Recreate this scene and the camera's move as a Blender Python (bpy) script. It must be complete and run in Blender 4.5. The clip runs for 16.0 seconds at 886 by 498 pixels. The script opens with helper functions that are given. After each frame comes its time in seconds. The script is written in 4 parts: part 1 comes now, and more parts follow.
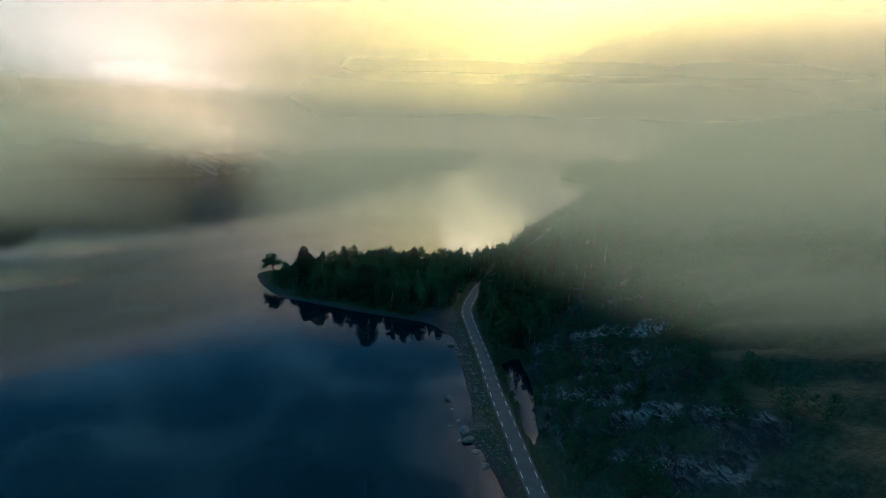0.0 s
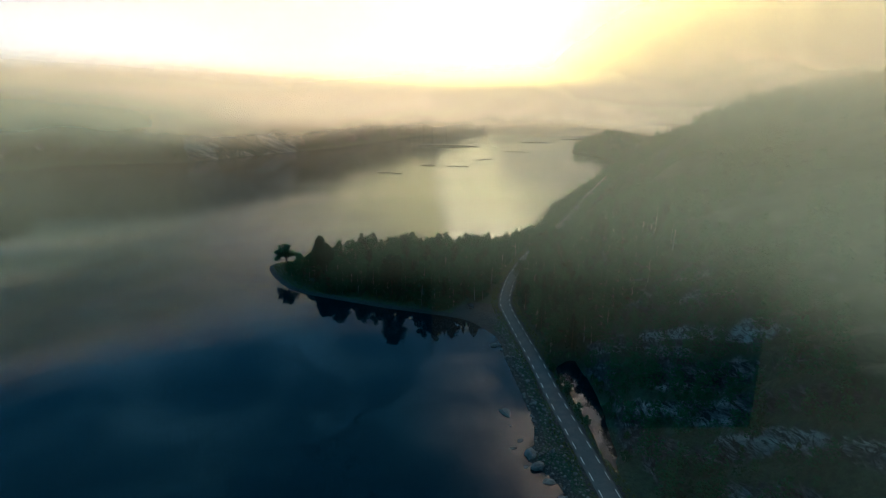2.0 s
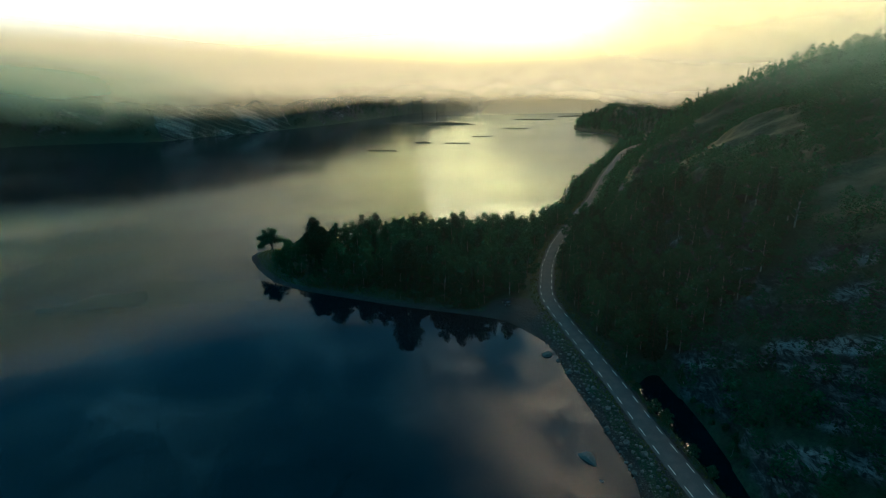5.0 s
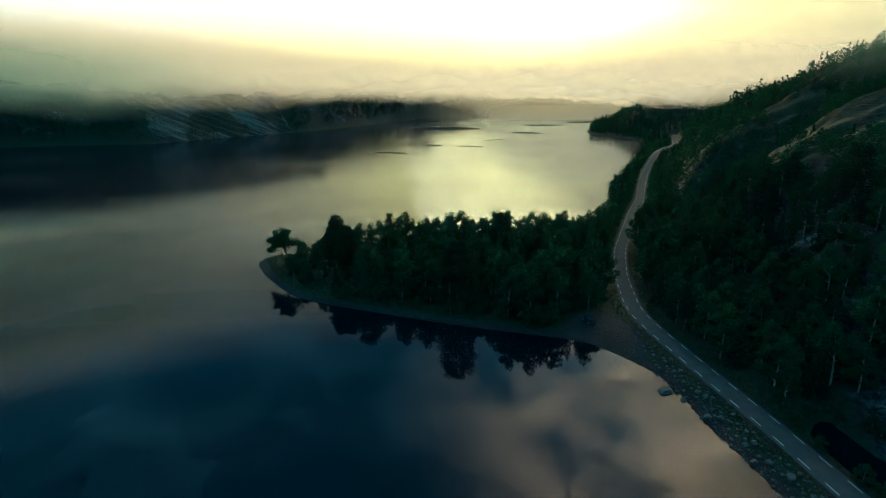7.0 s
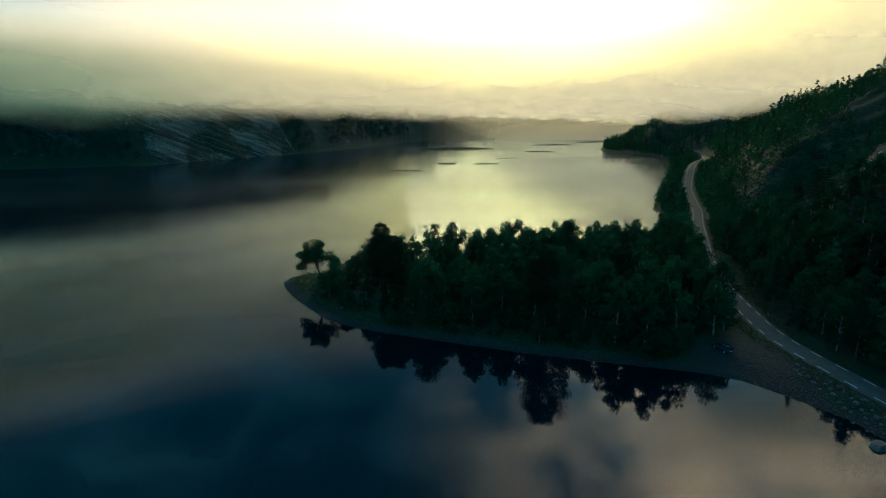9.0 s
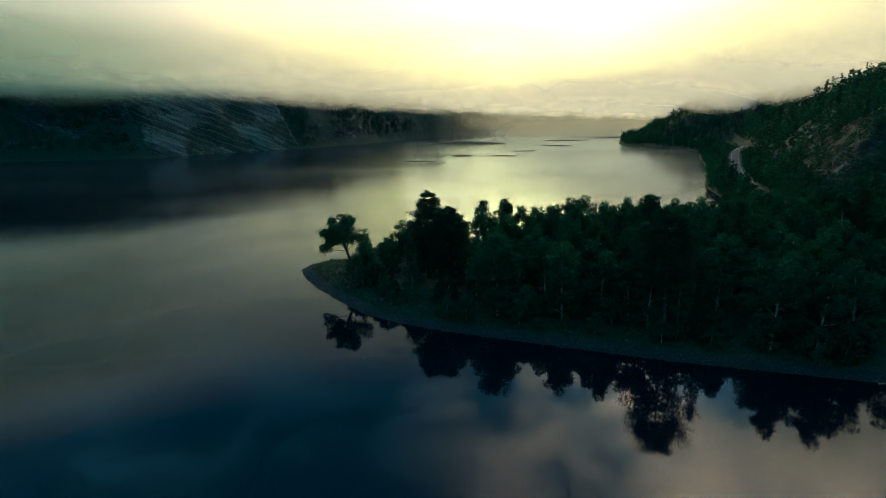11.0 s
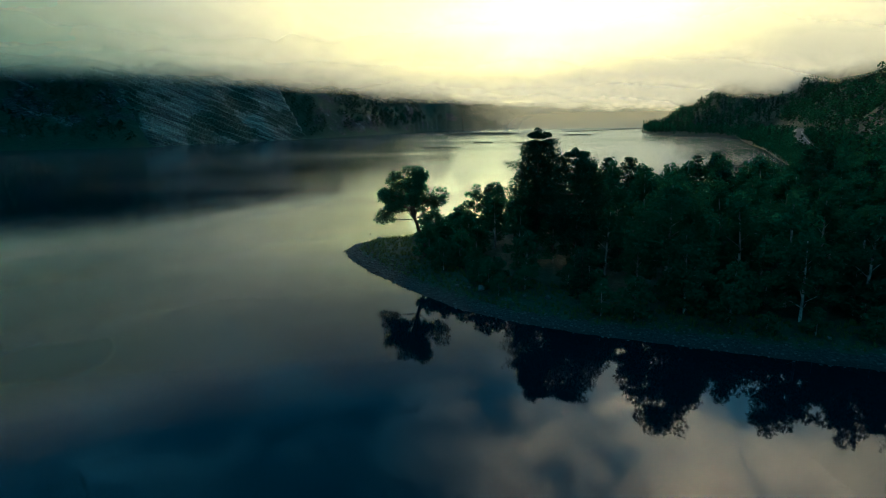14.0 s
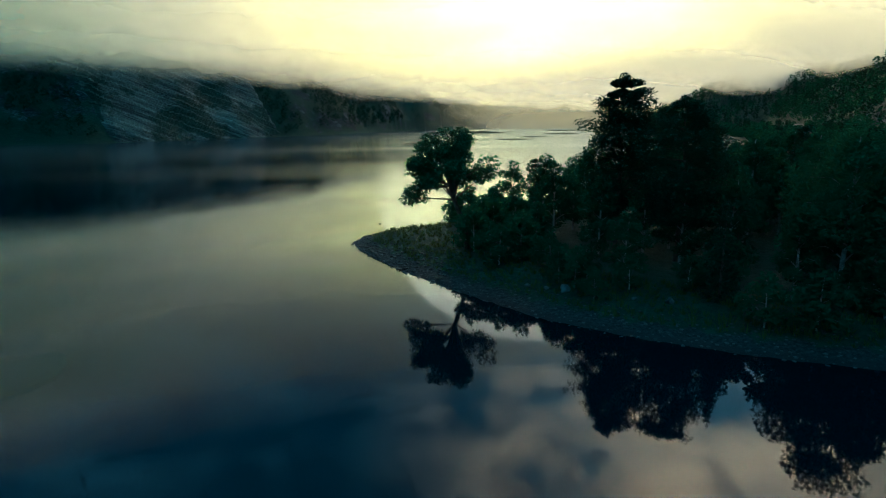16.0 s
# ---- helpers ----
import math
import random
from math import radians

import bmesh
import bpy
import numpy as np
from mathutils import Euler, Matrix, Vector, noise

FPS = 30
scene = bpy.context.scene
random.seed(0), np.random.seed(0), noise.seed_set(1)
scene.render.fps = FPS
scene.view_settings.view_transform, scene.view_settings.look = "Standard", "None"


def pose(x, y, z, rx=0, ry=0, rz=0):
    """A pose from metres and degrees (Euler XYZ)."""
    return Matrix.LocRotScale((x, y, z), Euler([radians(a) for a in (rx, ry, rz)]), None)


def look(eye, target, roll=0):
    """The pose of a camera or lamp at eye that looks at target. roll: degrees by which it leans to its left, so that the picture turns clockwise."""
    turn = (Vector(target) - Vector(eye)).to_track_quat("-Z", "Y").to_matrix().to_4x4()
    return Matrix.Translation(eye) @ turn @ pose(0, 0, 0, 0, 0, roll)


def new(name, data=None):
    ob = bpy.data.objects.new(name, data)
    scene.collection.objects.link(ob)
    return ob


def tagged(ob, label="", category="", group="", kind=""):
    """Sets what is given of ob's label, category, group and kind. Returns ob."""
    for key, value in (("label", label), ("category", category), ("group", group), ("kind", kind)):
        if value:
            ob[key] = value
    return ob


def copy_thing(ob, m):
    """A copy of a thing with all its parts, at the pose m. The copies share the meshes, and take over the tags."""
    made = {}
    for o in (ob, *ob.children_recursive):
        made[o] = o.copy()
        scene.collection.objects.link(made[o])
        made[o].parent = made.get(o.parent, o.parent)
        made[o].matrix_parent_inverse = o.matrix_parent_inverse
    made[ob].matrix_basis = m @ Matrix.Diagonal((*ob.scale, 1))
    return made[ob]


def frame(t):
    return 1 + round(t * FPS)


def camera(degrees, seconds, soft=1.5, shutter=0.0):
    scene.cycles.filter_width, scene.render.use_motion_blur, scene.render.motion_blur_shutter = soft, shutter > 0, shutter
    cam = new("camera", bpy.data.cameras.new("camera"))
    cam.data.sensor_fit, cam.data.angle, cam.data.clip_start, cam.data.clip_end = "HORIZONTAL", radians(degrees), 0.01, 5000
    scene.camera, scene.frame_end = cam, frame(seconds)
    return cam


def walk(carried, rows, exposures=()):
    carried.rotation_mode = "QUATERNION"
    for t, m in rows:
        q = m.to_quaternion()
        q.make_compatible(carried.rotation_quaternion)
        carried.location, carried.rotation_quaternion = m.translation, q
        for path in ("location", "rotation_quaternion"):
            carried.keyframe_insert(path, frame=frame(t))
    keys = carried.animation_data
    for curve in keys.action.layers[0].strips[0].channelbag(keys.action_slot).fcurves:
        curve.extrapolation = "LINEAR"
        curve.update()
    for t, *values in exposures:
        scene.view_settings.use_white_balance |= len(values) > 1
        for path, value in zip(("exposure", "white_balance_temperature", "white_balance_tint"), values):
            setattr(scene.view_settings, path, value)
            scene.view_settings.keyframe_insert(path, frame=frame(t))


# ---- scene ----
cam = camera(76.2, 16.0, 1.0)
PATH = [
    (0, (3.511, 6.983, 90.793), (3.469, 9.413, 90.207), 1.2),
    (0.5, (-0.674, 13.493, 90.495), (-0.732, 15.916, 89.885), 0.8),
    (1, (-4.586, 19.996, 90.024), (-4.646, 22.414, 89.390), 0.4),
    (1.5, (-8.053, 26.633, 89.292), (-8.105, 29.044, 88.635), -0.0),
    (2, (-11.035, 33.345, 88.195), (-11.078, 35.750, 87.516), -0.3),
    (2.5, (-13.467, 40.049, 86.743), (-13.504, 42.449, 86.043), -0.8),
    (3, (-15.468, 47.003, 85.010), (-15.495, 49.398, 84.294), -1.2),
    (3.5, (-17.552, 54.102, 83.066), (-17.567, 56.494, 82.334), -1.2),
    (4, (-19.989, 61.620, 81.096), (-19.986, 64.005, 80.348), -1.1),
    (6.5, (-38.871, 107.540, 63.828), (-38.829, 109.931, 63.098), -0.2),
    (7, (-44.172, 116.216, 61.044), (-44.120, 118.618, 60.346), -0.3),
    (7.5, (-49.402, 124.324, 58.291), (-49.337, 126.743, 57.661), -0.4),
    (8, (-54.250, 131.933, 55.161), (-54.179, 134.364, 54.582), -0.5),
    (8.5, (-58.750, 139.254, 51.977), (-58.678, 141.685, 51.398), -0.7),
    (9, (-62.869, 146.471, 49.141), (-62.795, 148.900, 48.557), -0.8),
    (11.5, (-77.626, 183.154, 33.494), (-77.556, 185.588, 32.926), -0.9),
    (12, (-79.531, 188.150, 31.439), (-79.461, 190.581, 30.865), -1.1),
    (12.5, (-81.946, 194.166, 29.466), (-81.880, 196.597, 28.891), -1.1),
    (13, (-85.011, 201.043, 27.390), (-84.947, 203.474, 26.815), -1.1),
    (13.5, (-88.439, 207.740, 25.070), (-88.376, 210.171, 24.494), -1.2),
    (14, (-91.339, 213.456, 23.034), (-91.271, 215.889, 22.464), -1.0),
    (14.5, (-93.745, 218.929, 21.343), (-93.649, 221.361, 20.772), -1.1),
    (15, (-96.034, 224.006, 19.523), (-95.900, 226.439, 18.960), -0.8),
    (15.5, (-97.920, 229.249, 17.909), (-97.766, 231.681, 17.351), -0.7),
    (16, (-99.480, 234.329, 16.680), (-99.295, 236.759, 16.122), -0.7),
]
walk(cam, [(t, look(eye, target, roll)) for t, eye, target, roll in PATH], [(0, 1.25, 5550, 28), (1.5, 1.2, 5600, 26), (3, 1.15, 5700, 18), (4, 1.12, 5700, 13), (7, 1.05, 5450, 5), (9, 0.88, 5400, 5), (12, 1.0, 5150, 4), (16, 1.1, 5100, 3)])

# ---- light ----
SUN_AZ, SUN_EL = radians(13), radians(7)
SUN_DIR = Vector((math.sin(SUN_AZ) * math.cos(SUN_EL), math.cos(SUN_AZ) * math.cos(SUN_EL), math.sin(SUN_EL)))


class Graph:
    """Short-hand for building a node tree."""

    def __init__(self, tree):
        self.tree, self.nodes, self.links = tree, tree.nodes, tree.links

    def feed(self, socket, value):
        if isinstance(value, bpy.types.NodeSocket):
            self.links.new(value, socket)
        elif isinstance(value, (tuple, list)) and len(value) == 3 and socket.type == "RGBA":
            socket.default_value = (*value, 1)
        else:
            socket.default_value = value

    def math(self, op, a, b=0.0, c=0.0):
        node = self.nodes.new("ShaderNodeMath")
        node.operation = op
        for socket, value in zip(node.inputs, (a, b, c)):
            self.feed(socket, value)
        return node.outputs[0]

    def span(self, value, lo, hi, to_lo=0.0, to_hi=1.0, smooth=True):
        node = self.nodes.new("ShaderNodeMapRange")
        node.interpolation_type = "SMOOTHSTEP" if smooth else "LINEAR"
        for socket, v in zip(node.inputs, (value, lo, hi, to_lo, to_hi)):
            self.feed(socket, v)
        return node.outputs[0]

    def mix(self, fac, a, b, how="MIX"):
        node = self.nodes.new("ShaderNodeMix")
        node.data_type, node.blend_type = "RGBA", how
        self.feed(node.inputs[0], fac)
        self.feed(node.inputs[6], a)
        self.feed(node.inputs[7], b)
        return node.outputs[2]

    def noise(self, where, scale, detail=4.0, rough=0.55, warp=0.0):
        node = self.nodes.new("ShaderNodeTexNoise")
        for key, v in (("Vector", where), ("Scale", scale), ("Detail", detail), ("Roughness", rough), ("Distortion", warp)):
            self.feed(node.inputs[key], v)
        return node.outputs[0]

    def scaled(self, where, x, y, z):
        node = self.nodes.new("ShaderNodeMapping")
        self.feed(node.inputs["Vector"], where)
        node.inputs["Scale"].default_value = (x, y, z)
        return node.outputs[0]


world = bpy.data.worlds.new("sky")
scene.world = world
world.use_nodes = True
g = Graph(world.node_tree)
g.nodes.clear()
way = g.nodes.new("ShaderNodeTexCoord").outputs["Generated"]
parts_of_way = g.nodes.new("ShaderNodeSeparateXYZ")
g.feed(parts_of_way.inputs[0], way)
dx, dy, dz = parts_of_way.outputs
dot = g.nodes.new("ShaderNodeVectorMath")
dot.operation = "DOT_PRODUCT"
g.feed(dot.inputs[0], way)
dot.inputs[1].default_value = SUN_DIR
toward = dot.outputs["Value"]
sky = g.nodes.new("ShaderNodeTexSky")
sky.sky_type, sky.sun_disc, sky.sun_elevation, sky.sun_rotation = "NISHITA", False, SUN_EL, SUN_AZ
# cloud deck: the direction laid on a plane overhead
lift = g.math("ADD", g.math("MAXIMUM", dz, 0.0), 0.22)
deck = g.nodes.new("ShaderNodeCombineXYZ")
g.feed(deck.inputs[0], g.math("DIVIDE", dx, lift))
g.feed(deck.inputs[1], g.math("DIVIDE", dy, lift))
deck.inputs[2].default_value = 3.1
puffs = g.span(g.noise(deck.outputs[0], 3.1, 6.0, 0.62, 0.2), 0.40, 0.70)
high = g.nodes.new("ShaderNodeVectorMath")
high.operation = "DOT_PRODUCT"
g.feed(high.inputs[0], way)
high.inputs[1].default_value = (math.sin(radians(29)) * math.cos(radians(29)), math.cos(radians(29)) * math.cos(radians(29)), math.sin(radians(29)))
glow_high = g.math("POWER", g.span(high.outputs["Value"], 0.85, 1.0, smooth=False), 2.6)
pale = g.mix(g.span(dz, 0.09, 0.19), (0.80, 0.82, 0.66), (0.06, 0.19, 0.24))
haze = g.mix(g.span(toward, 0.10, 0.66), (0.03, 0.12, 0.16), pale)
haze = g.mix(g.span(toward, 0.60, 0.90), haze, (1.05, 0.76, 0.44))
haze = g.mix(g.span(toward, 0.80, 1.0), haze, (1.9, 1.45, 0.40))
beam = g.math("MULTIPLY", g.math("POWER", g.math("MAXIMUM", toward, 0.0), 26.0), 3.8)
glow = g.nodes.new("ShaderNodeVectorMath")
glow.operation = "SCALE"
glow.inputs[0].default_value = (1.0, 0.76, 0.12)
g.feed(glow.inputs["Scale"], beam)
haze = g.mix(1.0, haze, glow.outputs[0], "ADD")
cloud = g.mix(glow_high, (0.07, 0.23, 0.28), (3.8, 2.5, 1.25))
gap = g.mix(glow_high, (0.010, 0.085, 0.13), (0.14, 0.36, 0.42))
cloudy = g.mix(g.math("POWER", g.span(dz, 0.40, 0.12), 1.6), g.mix(puffs, gap, cloud), haze)
cloudy = g.mix(g.span(dy, -0.05, -0.7), cloudy, (0.03, 0.17, 0.21))
sky_blue = g.mix(1.0, sky.outputs[0], (0.05, 0.05, 0.05), "MULTIPLY")
back = g.nodes.new("ShaderNodeBackground")
g.feed(back.inputs[0], g.mix(0.06, cloudy, sky_blue))
back.inputs[1].default_value = 1.0
out = g.nodes.new("ShaderNodeOutputWorld")
g.links.new(back.outputs[0], out.inputs[0])

sun = new("sun", bpy.data.lights.new("sun", "SUN"))
sun.data.energy, sun.data.angle, sun.data.color = 0.35, radians(30), (1.0, 0.78, 0.48)
sun.matrix_world = look((0, 0, 300), Vector((0, 0, 300)) - SUN_DIR)
scene.cycles.transparent_max_bounces = 72


# ---- materials ----
def material(name):
    m = bpy.data.materials.new(name)
    m.use_nodes = True
    gr = Graph(m.node_tree)
    gr.nodes.clear()
    end = gr.nodes.new("ShaderNodeOutputMaterial")
    return m, gr, end


def solid(gr, end, colour, rough=0.8, height=None, depth=0.1, spec=0.3):
    b = gr.nodes.new("ShaderNodeBsdfPrincipled")
    gr.feed(b.inputs["Base Color"], colour)
    gr.feed(b.inputs["Roughness"], rough)
    b.inputs["Specular IOR Level"].default_value = spec
    if height is not None:
        bump = gr.nodes.new("ShaderNodeBump")
        bump.inputs["Distance"].default_value = depth
        bump.inputs["Strength"].default_value = 1.0
        gr.feed(bump.inputs["Height"], height)
        gr.links.new(bump.outputs[0], b.inputs["Normal"])
    gr.links.new(b.outputs[0], end.inputs[0])
    return b


def place(gr):
    return gr.nodes.new("ShaderNodeNewGeometry").outputs["Position"]


def object_random(gr):
    return gr.nodes.new("ShaderNodeObjectInfo").outputs["Random"]


def island_random(gr):
    return gr.nodes.new("ShaderNodeNewGeometry").outputs["Random Per Island"]


def make_ground():
    m, gr, end = material("ground")
    p = place(gr)
    geo = gr.nodes.new("ShaderNodeNewGeometry")
    nz = gr.nodes.new("ShaderNodeSeparateXYZ")
    gr.feed(nz.inputs[0], geo.outputs["Normal"])
    pz = gr.nodes.new("ShaderNodeSeparateXYZ")
    gr.feed(pz.inputs[0], p)
    big = gr.noise(p, 0.05, 5.0)
    fine = gr.noise(p, 0.9, 6.0, 0.65)
    strata = gr.noise(gr.scaled(p, 0.22, 0.16, 0.55), 1.0, 8.0, 0.72, 0.8)
    px_, py_, pz_ = pz.outputs
    along = gr.math("ADD", gr.math("MULTIPLY", px_, 0.62), gr.math("MULTIPLY", py_, 0.79))
    slab_at = gr.nodes.new("ShaderNodeCombineXYZ")
    gr.feed(slab_at.inputs[0], gr.math("MULTIPLY", gr.math("ADD", along, gr.math("MULTIPLY", pz_, 1.1)), 0.065))
    gr.feed(slab_at.inputs[1], gr.math("MULTIPLY", gr.math("SUBTRACT", along, pz_), 0.012))
    slabs = gr.noise(slab_at.outputs[0], 1.0, 7.0, 0.68, 0.6)
    rock = gr.mix(gr.span(strata, 0.38, 0.78), (0.012, 0.017, 0.022), (0.12, 0.14, 0.155))
    rock = gr.mix(gr.span(slabs, 0.52, 0.66), rock, (0.21, 0.23, 0.24))
    cracks = gr.noise(gr.scaled(p, 0.5, 0.5, 1.5), 0.55, 8.0, 0.75, 1.2)
    rock = gr.mix(gr.span(cracks, 0.56, 0.42), rock, (0.008, 0.012, 0.016))
    moss = gr.mix(gr.span(fine, 0.3, 0.7), (0.008, 0.026, 0.016), (0.020, 0.052, 0.028))
    gravel = gr.mix(gr.span(gr.noise(p, 3.5, 3.0, 0.7), 0.35, 0.7), (0.009, 0.013, 0.015), (0.042, 0.050, 0.053))
    steep = gr.math("ADD", nz.outputs[2], gr.math("MULTIPLY", gr.math("SUBTRACT", big, 0.5), 0.9))
    land = gr.mix(gr.span(steep, 0.68, 0.52), moss, rock)
    bed = gr.nodes.new("ShaderNodeAttribute")
    bed.attribute_type, bed.attribute_name = "GEOMETRY", "gravel_bed"
    wet = gr.span(pz.outputs[2], 0.32, 0.10)
    gravel = gr.mix(wet, gravel, (0.02, 0.022, 0.024))
    colour = gr.mix(gr.span(gr.math("ADD", bed.outputs["Fac"], gr.math("MULTIPLY", gr.math("SUBTRACT", fine, 0.5), 0.8)), 0.4, 0.6), land, gravel)
    height = gr.math("ADD", gr.math("ADD", gr.math("MULTIPLY", strata, 1.2), gr.math("MULTIPLY", slabs, 1.5)), gr.math("MULTIPLY", fine, 0.35))
    solid(gr, end, colour, 0.85, height, 0.8)
    return m


def make_slab():
    """Pale rock in tilted beds, with dark seams and moss."""
    m, gr, end = material("slab_rock")
    p = place(gr)
    xyz = gr.nodes.new("ShaderNodeSeparateXYZ")
    gr.feed(xyz.inputs[0], p)
    px_, py_, pz_ = xyz.outputs
    along = gr.math("ADD", gr.math("MULTIPLY", px_, 0.643), gr.math("MULTIPLY", py_, 0.766))
    at = gr.nodes.new("ShaderNodeCombineXYZ")
    gr.feed(at.inputs[0], gr.math("MULTIPLY", gr.math("ADD", gr.math("MULTIPLY", pz_, 0.9), gr.math("MULTIPLY", along, 0.42)), 0.22))
    gr.feed(at.inputs[1], gr.math("MULTIPLY", along, 0.02))
    beds = gr.noise(at.outputs[0], 1.0, 6.0, 0.7, 0.3)
    grain = gr.noise(p, 0.35, 6.0, 0.7)
    patch = gr.noise(p, 0.028, 4.0, 0.6)
    tone = gr.mix(gr.span(beds, 0.36, 0.62), (0.02, 0.025, 0.026), (0.17, 0.165, 0.14))
    tone = gr.mix(gr.math("MULTIPLY", gr.span(grain, 0.5, 0.75), 0.6), tone, (0.08, 0.09, 0.085))
    tone = gr.mix(gr.span(patch, 0.45, 0.56), tone, (0.012, 0.034, 0.022))
    solid(gr, end, tone, 0.7, gr.math("ADD", beds, gr.math("MULTIPLY", grain, 0.4)), 1.5)
    return m


def make_water():
    m, gr, end = material("lake_water")
    p = place(gr)
    ripple = gr.math("ADD", gr.noise(gr.scaled(p, 0.5, 0.2, 1), 0.5, 3.0), gr.math("MULTIPLY", gr.noise(p, 3.0, 2.0), 0.1))
    calm = gr.noise(gr.scaled(p, 0.004, 0.016, 1), 1.0, 3.0)
    bump = gr.nodes.new("ShaderNodeBump")
    bump.inputs["Distance"].default_value = 0.012
    gr.feed(bump.inputs["Height"], ripple)
    deep = gr.nodes.new("ShaderNodeBsdfDiffuse")
    deep.inputs[0].default_value = (0.0003, 0.006, 0.011, 1)
    shine = gr.nodes.new("ShaderNodeBsdfGlossy")
    shine.inputs["Color"].default_value = (0.72, 0.82, 0.90, 1)
    where = gr.nodes.new("ShaderNodeSeparateXYZ")
    gr.feed(where.inputs[0], p)
    open_lake = gr.span(where.outputs[1], 320.0, 540.0, 0.0, 0.10)
    gr.feed(shine.inputs["Roughness"], gr.math("ADD", open_lake, gr.span(calm, 0.35, 0.7, 0.01, 0.07)))
    fresnel = gr.nodes.new("ShaderNodeFresnel")
    fresnel.inputs["IOR"].default_value = 1.33
    both = gr.nodes.new("ShaderNodeMixShader")
    gr.links.new(fresnel.outputs[0], both.inputs[0])
    gr.links.new(deep.outputs[0], both.inputs[1])
    gr.links.new(shine.outputs[0], both.inputs[2])
    for node in (deep, shine, fresnel):
        gr.links.new(bump.outputs[0], node.inputs["Normal"])
    gr.links.new(both.outputs[0], end.inputs[0])
    return m


def make_fog(name, tone, deep, swell=1.3, wave=30.0):
    """Mist that thickens from its base upwards over deep metres."""
    m, gr, end = material(name)
    p = place(gr)
    s = gr.nodes.new("ShaderNodeSeparateXYZ")
    gr.feed(s.inputs[0], p)
    swirl = gr.noise(gr.scaled(p, 1.0, 1.0, 2.2), 0.010, 5.0, 0.55, 0.4)
    wisps = gr.noise(gr.scaled(p, 1.0, 1.0, 1.6), 0.045, 4.0, 0.6, 0.6)
    level = gr.math("ADD", s.outputs[2], gr.math("MULTIPLY", gr.math("SUBTRACT", swirl, 0.5), -wave))
    level = gr.math("ADD", level, gr.math("MULTIPLY", gr.math("SUBTRACT", wisps, 0.5), -0.3 * wave))
    foot = gr.nodes.new("ShaderNodeAttribute")
    foot.attribute_type, foot.attribute_name = "GEOMETRY", "mist_base"
    above = gr.math("SUBTRACT", level, foot.outputs["Fac"])
    thick = gr.math("POWER", gr.span(above, 0.0, deep, smooth=False), swell)
    reach = gr.nodes.new("ShaderNodeAttribute")
    reach.attribute_type, reach.attribute_name = "GEOMETRY", "mist_depth"
    tau = gr.math("MULTIPLY", thick, gr.math("MULTIPLY", reach.outputs["Fac"], 0.016))
    alpha = gr.math("SUBTRACT", 1.0, gr.math("EXPONENT", gr.math("MULTIPLY", tau, -1.0)))
    scatter = gr.nodes.new("ShaderNodeBsdfTranslucent")
    scatter.inputs[0].default_value = (*tone, 1)
    clear = gr.nodes.new("ShaderNodeBsdfTransparent")
    both = gr.nodes.new("ShaderNodeMixShader")
    gr.feed(both.inputs[0], alpha)
    gr.links.new(clear.outputs[0], both.inputs[1])
    gr.links.new(scatter.outputs[0], both.inputs[2])
    gr.links.new(both.outputs[0], end.inputs[0])
    return m


def make_asphalt():
    m, gr, end = material("asphalt")
    p = place(gr)
    fine = gr.noise(p, 9.0, 4.0, 0.7)
    wear = gr.noise(p, 0.4, 4.0)
    colour = gr.mix(gr.span(fine, 0.3, 0.7), (0.045, 0.055, 0.060), (0.085, 0.098, 0.104))
    colour = gr.mix(gr.math("MULTIPLY", gr.span(wear, 0.4, 0.7), 0.5), colour, (0.11, 0.11, 0.108))
    solid(gr, end, colour, 0.9, fine, 0.01, 0.15)
    return m


def make_leaf(name, dark, light, through_share=0.35):
    m, gr, end = material(name)
    tone = gr.mix(object_random(gr), dark, light)
    tone = gr.mix(gr.math("MULTIPLY", island_random(gr), 0.55), tone, light)
    front = gr.nodes.new("ShaderNodeBsdfDiffuse")
    gr.feed(front.inputs[0], tone)
    passing = gr.nodes.new("ShaderNodeBsdfTranslucent")
    gr.feed(passing.inputs[0], tone)
    both = gr.nodes.new("ShaderNodeMixShader")
    both.inputs[0].default_value = through_share
    gr.links.new(front.outputs[0], both.inputs[1])
    gr.links.new(passing.outputs[0], both.inputs[2])
    gr.links.new(both.outputs[0], end.inputs[0])
    return m


def make_plain(name, a, b, scale, rough=0.8, depth=0.03, vary=False):
    m, gr, end = material(name)
    p = place(gr)
    n = gr.noise(p, scale, 5.0, 0.65)
    colour = gr.mix(gr.span(n, 0.3, 0.7), a, b)
    if vary:
        colour = gr.mix(gr.math("MULTIPLY", object_random(gr), 0.6), colour, b)
    solid(gr, end, colour, rough, n, depth)
    return m


MAT_GROUND, MAT_WATER, MAT_ASPHALT, MAT_SLAB = make_ground(), make_water(), make_asphalt(), make_slab()
# light and shade of the mist are put into these tones: dull low, warm high
MAT_CLOUD_LIT, MAT_HAZE_SHADED = make_fog("cloud_lit_tone", (0.98, 0.90, 0.84), 26.0), make_fog("haze_shade_tone", (0.20, 0.28, 0.29), 9.0, 1.2, 4.0)
MAT_VEIL_LIT = make_fog("veil_lit_tone", (0.90, 0.78, 0.68), 34.0, 1.3, 14.0)
# darker copy of the cloud colour, painted for mist out of the sun
MAT_MIST_SHADED = make_fog("mist_shade_tone", (0.20, 0.34, 0.36), 34.0, 1.3, 22.0)
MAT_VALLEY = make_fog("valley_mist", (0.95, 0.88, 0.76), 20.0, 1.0)
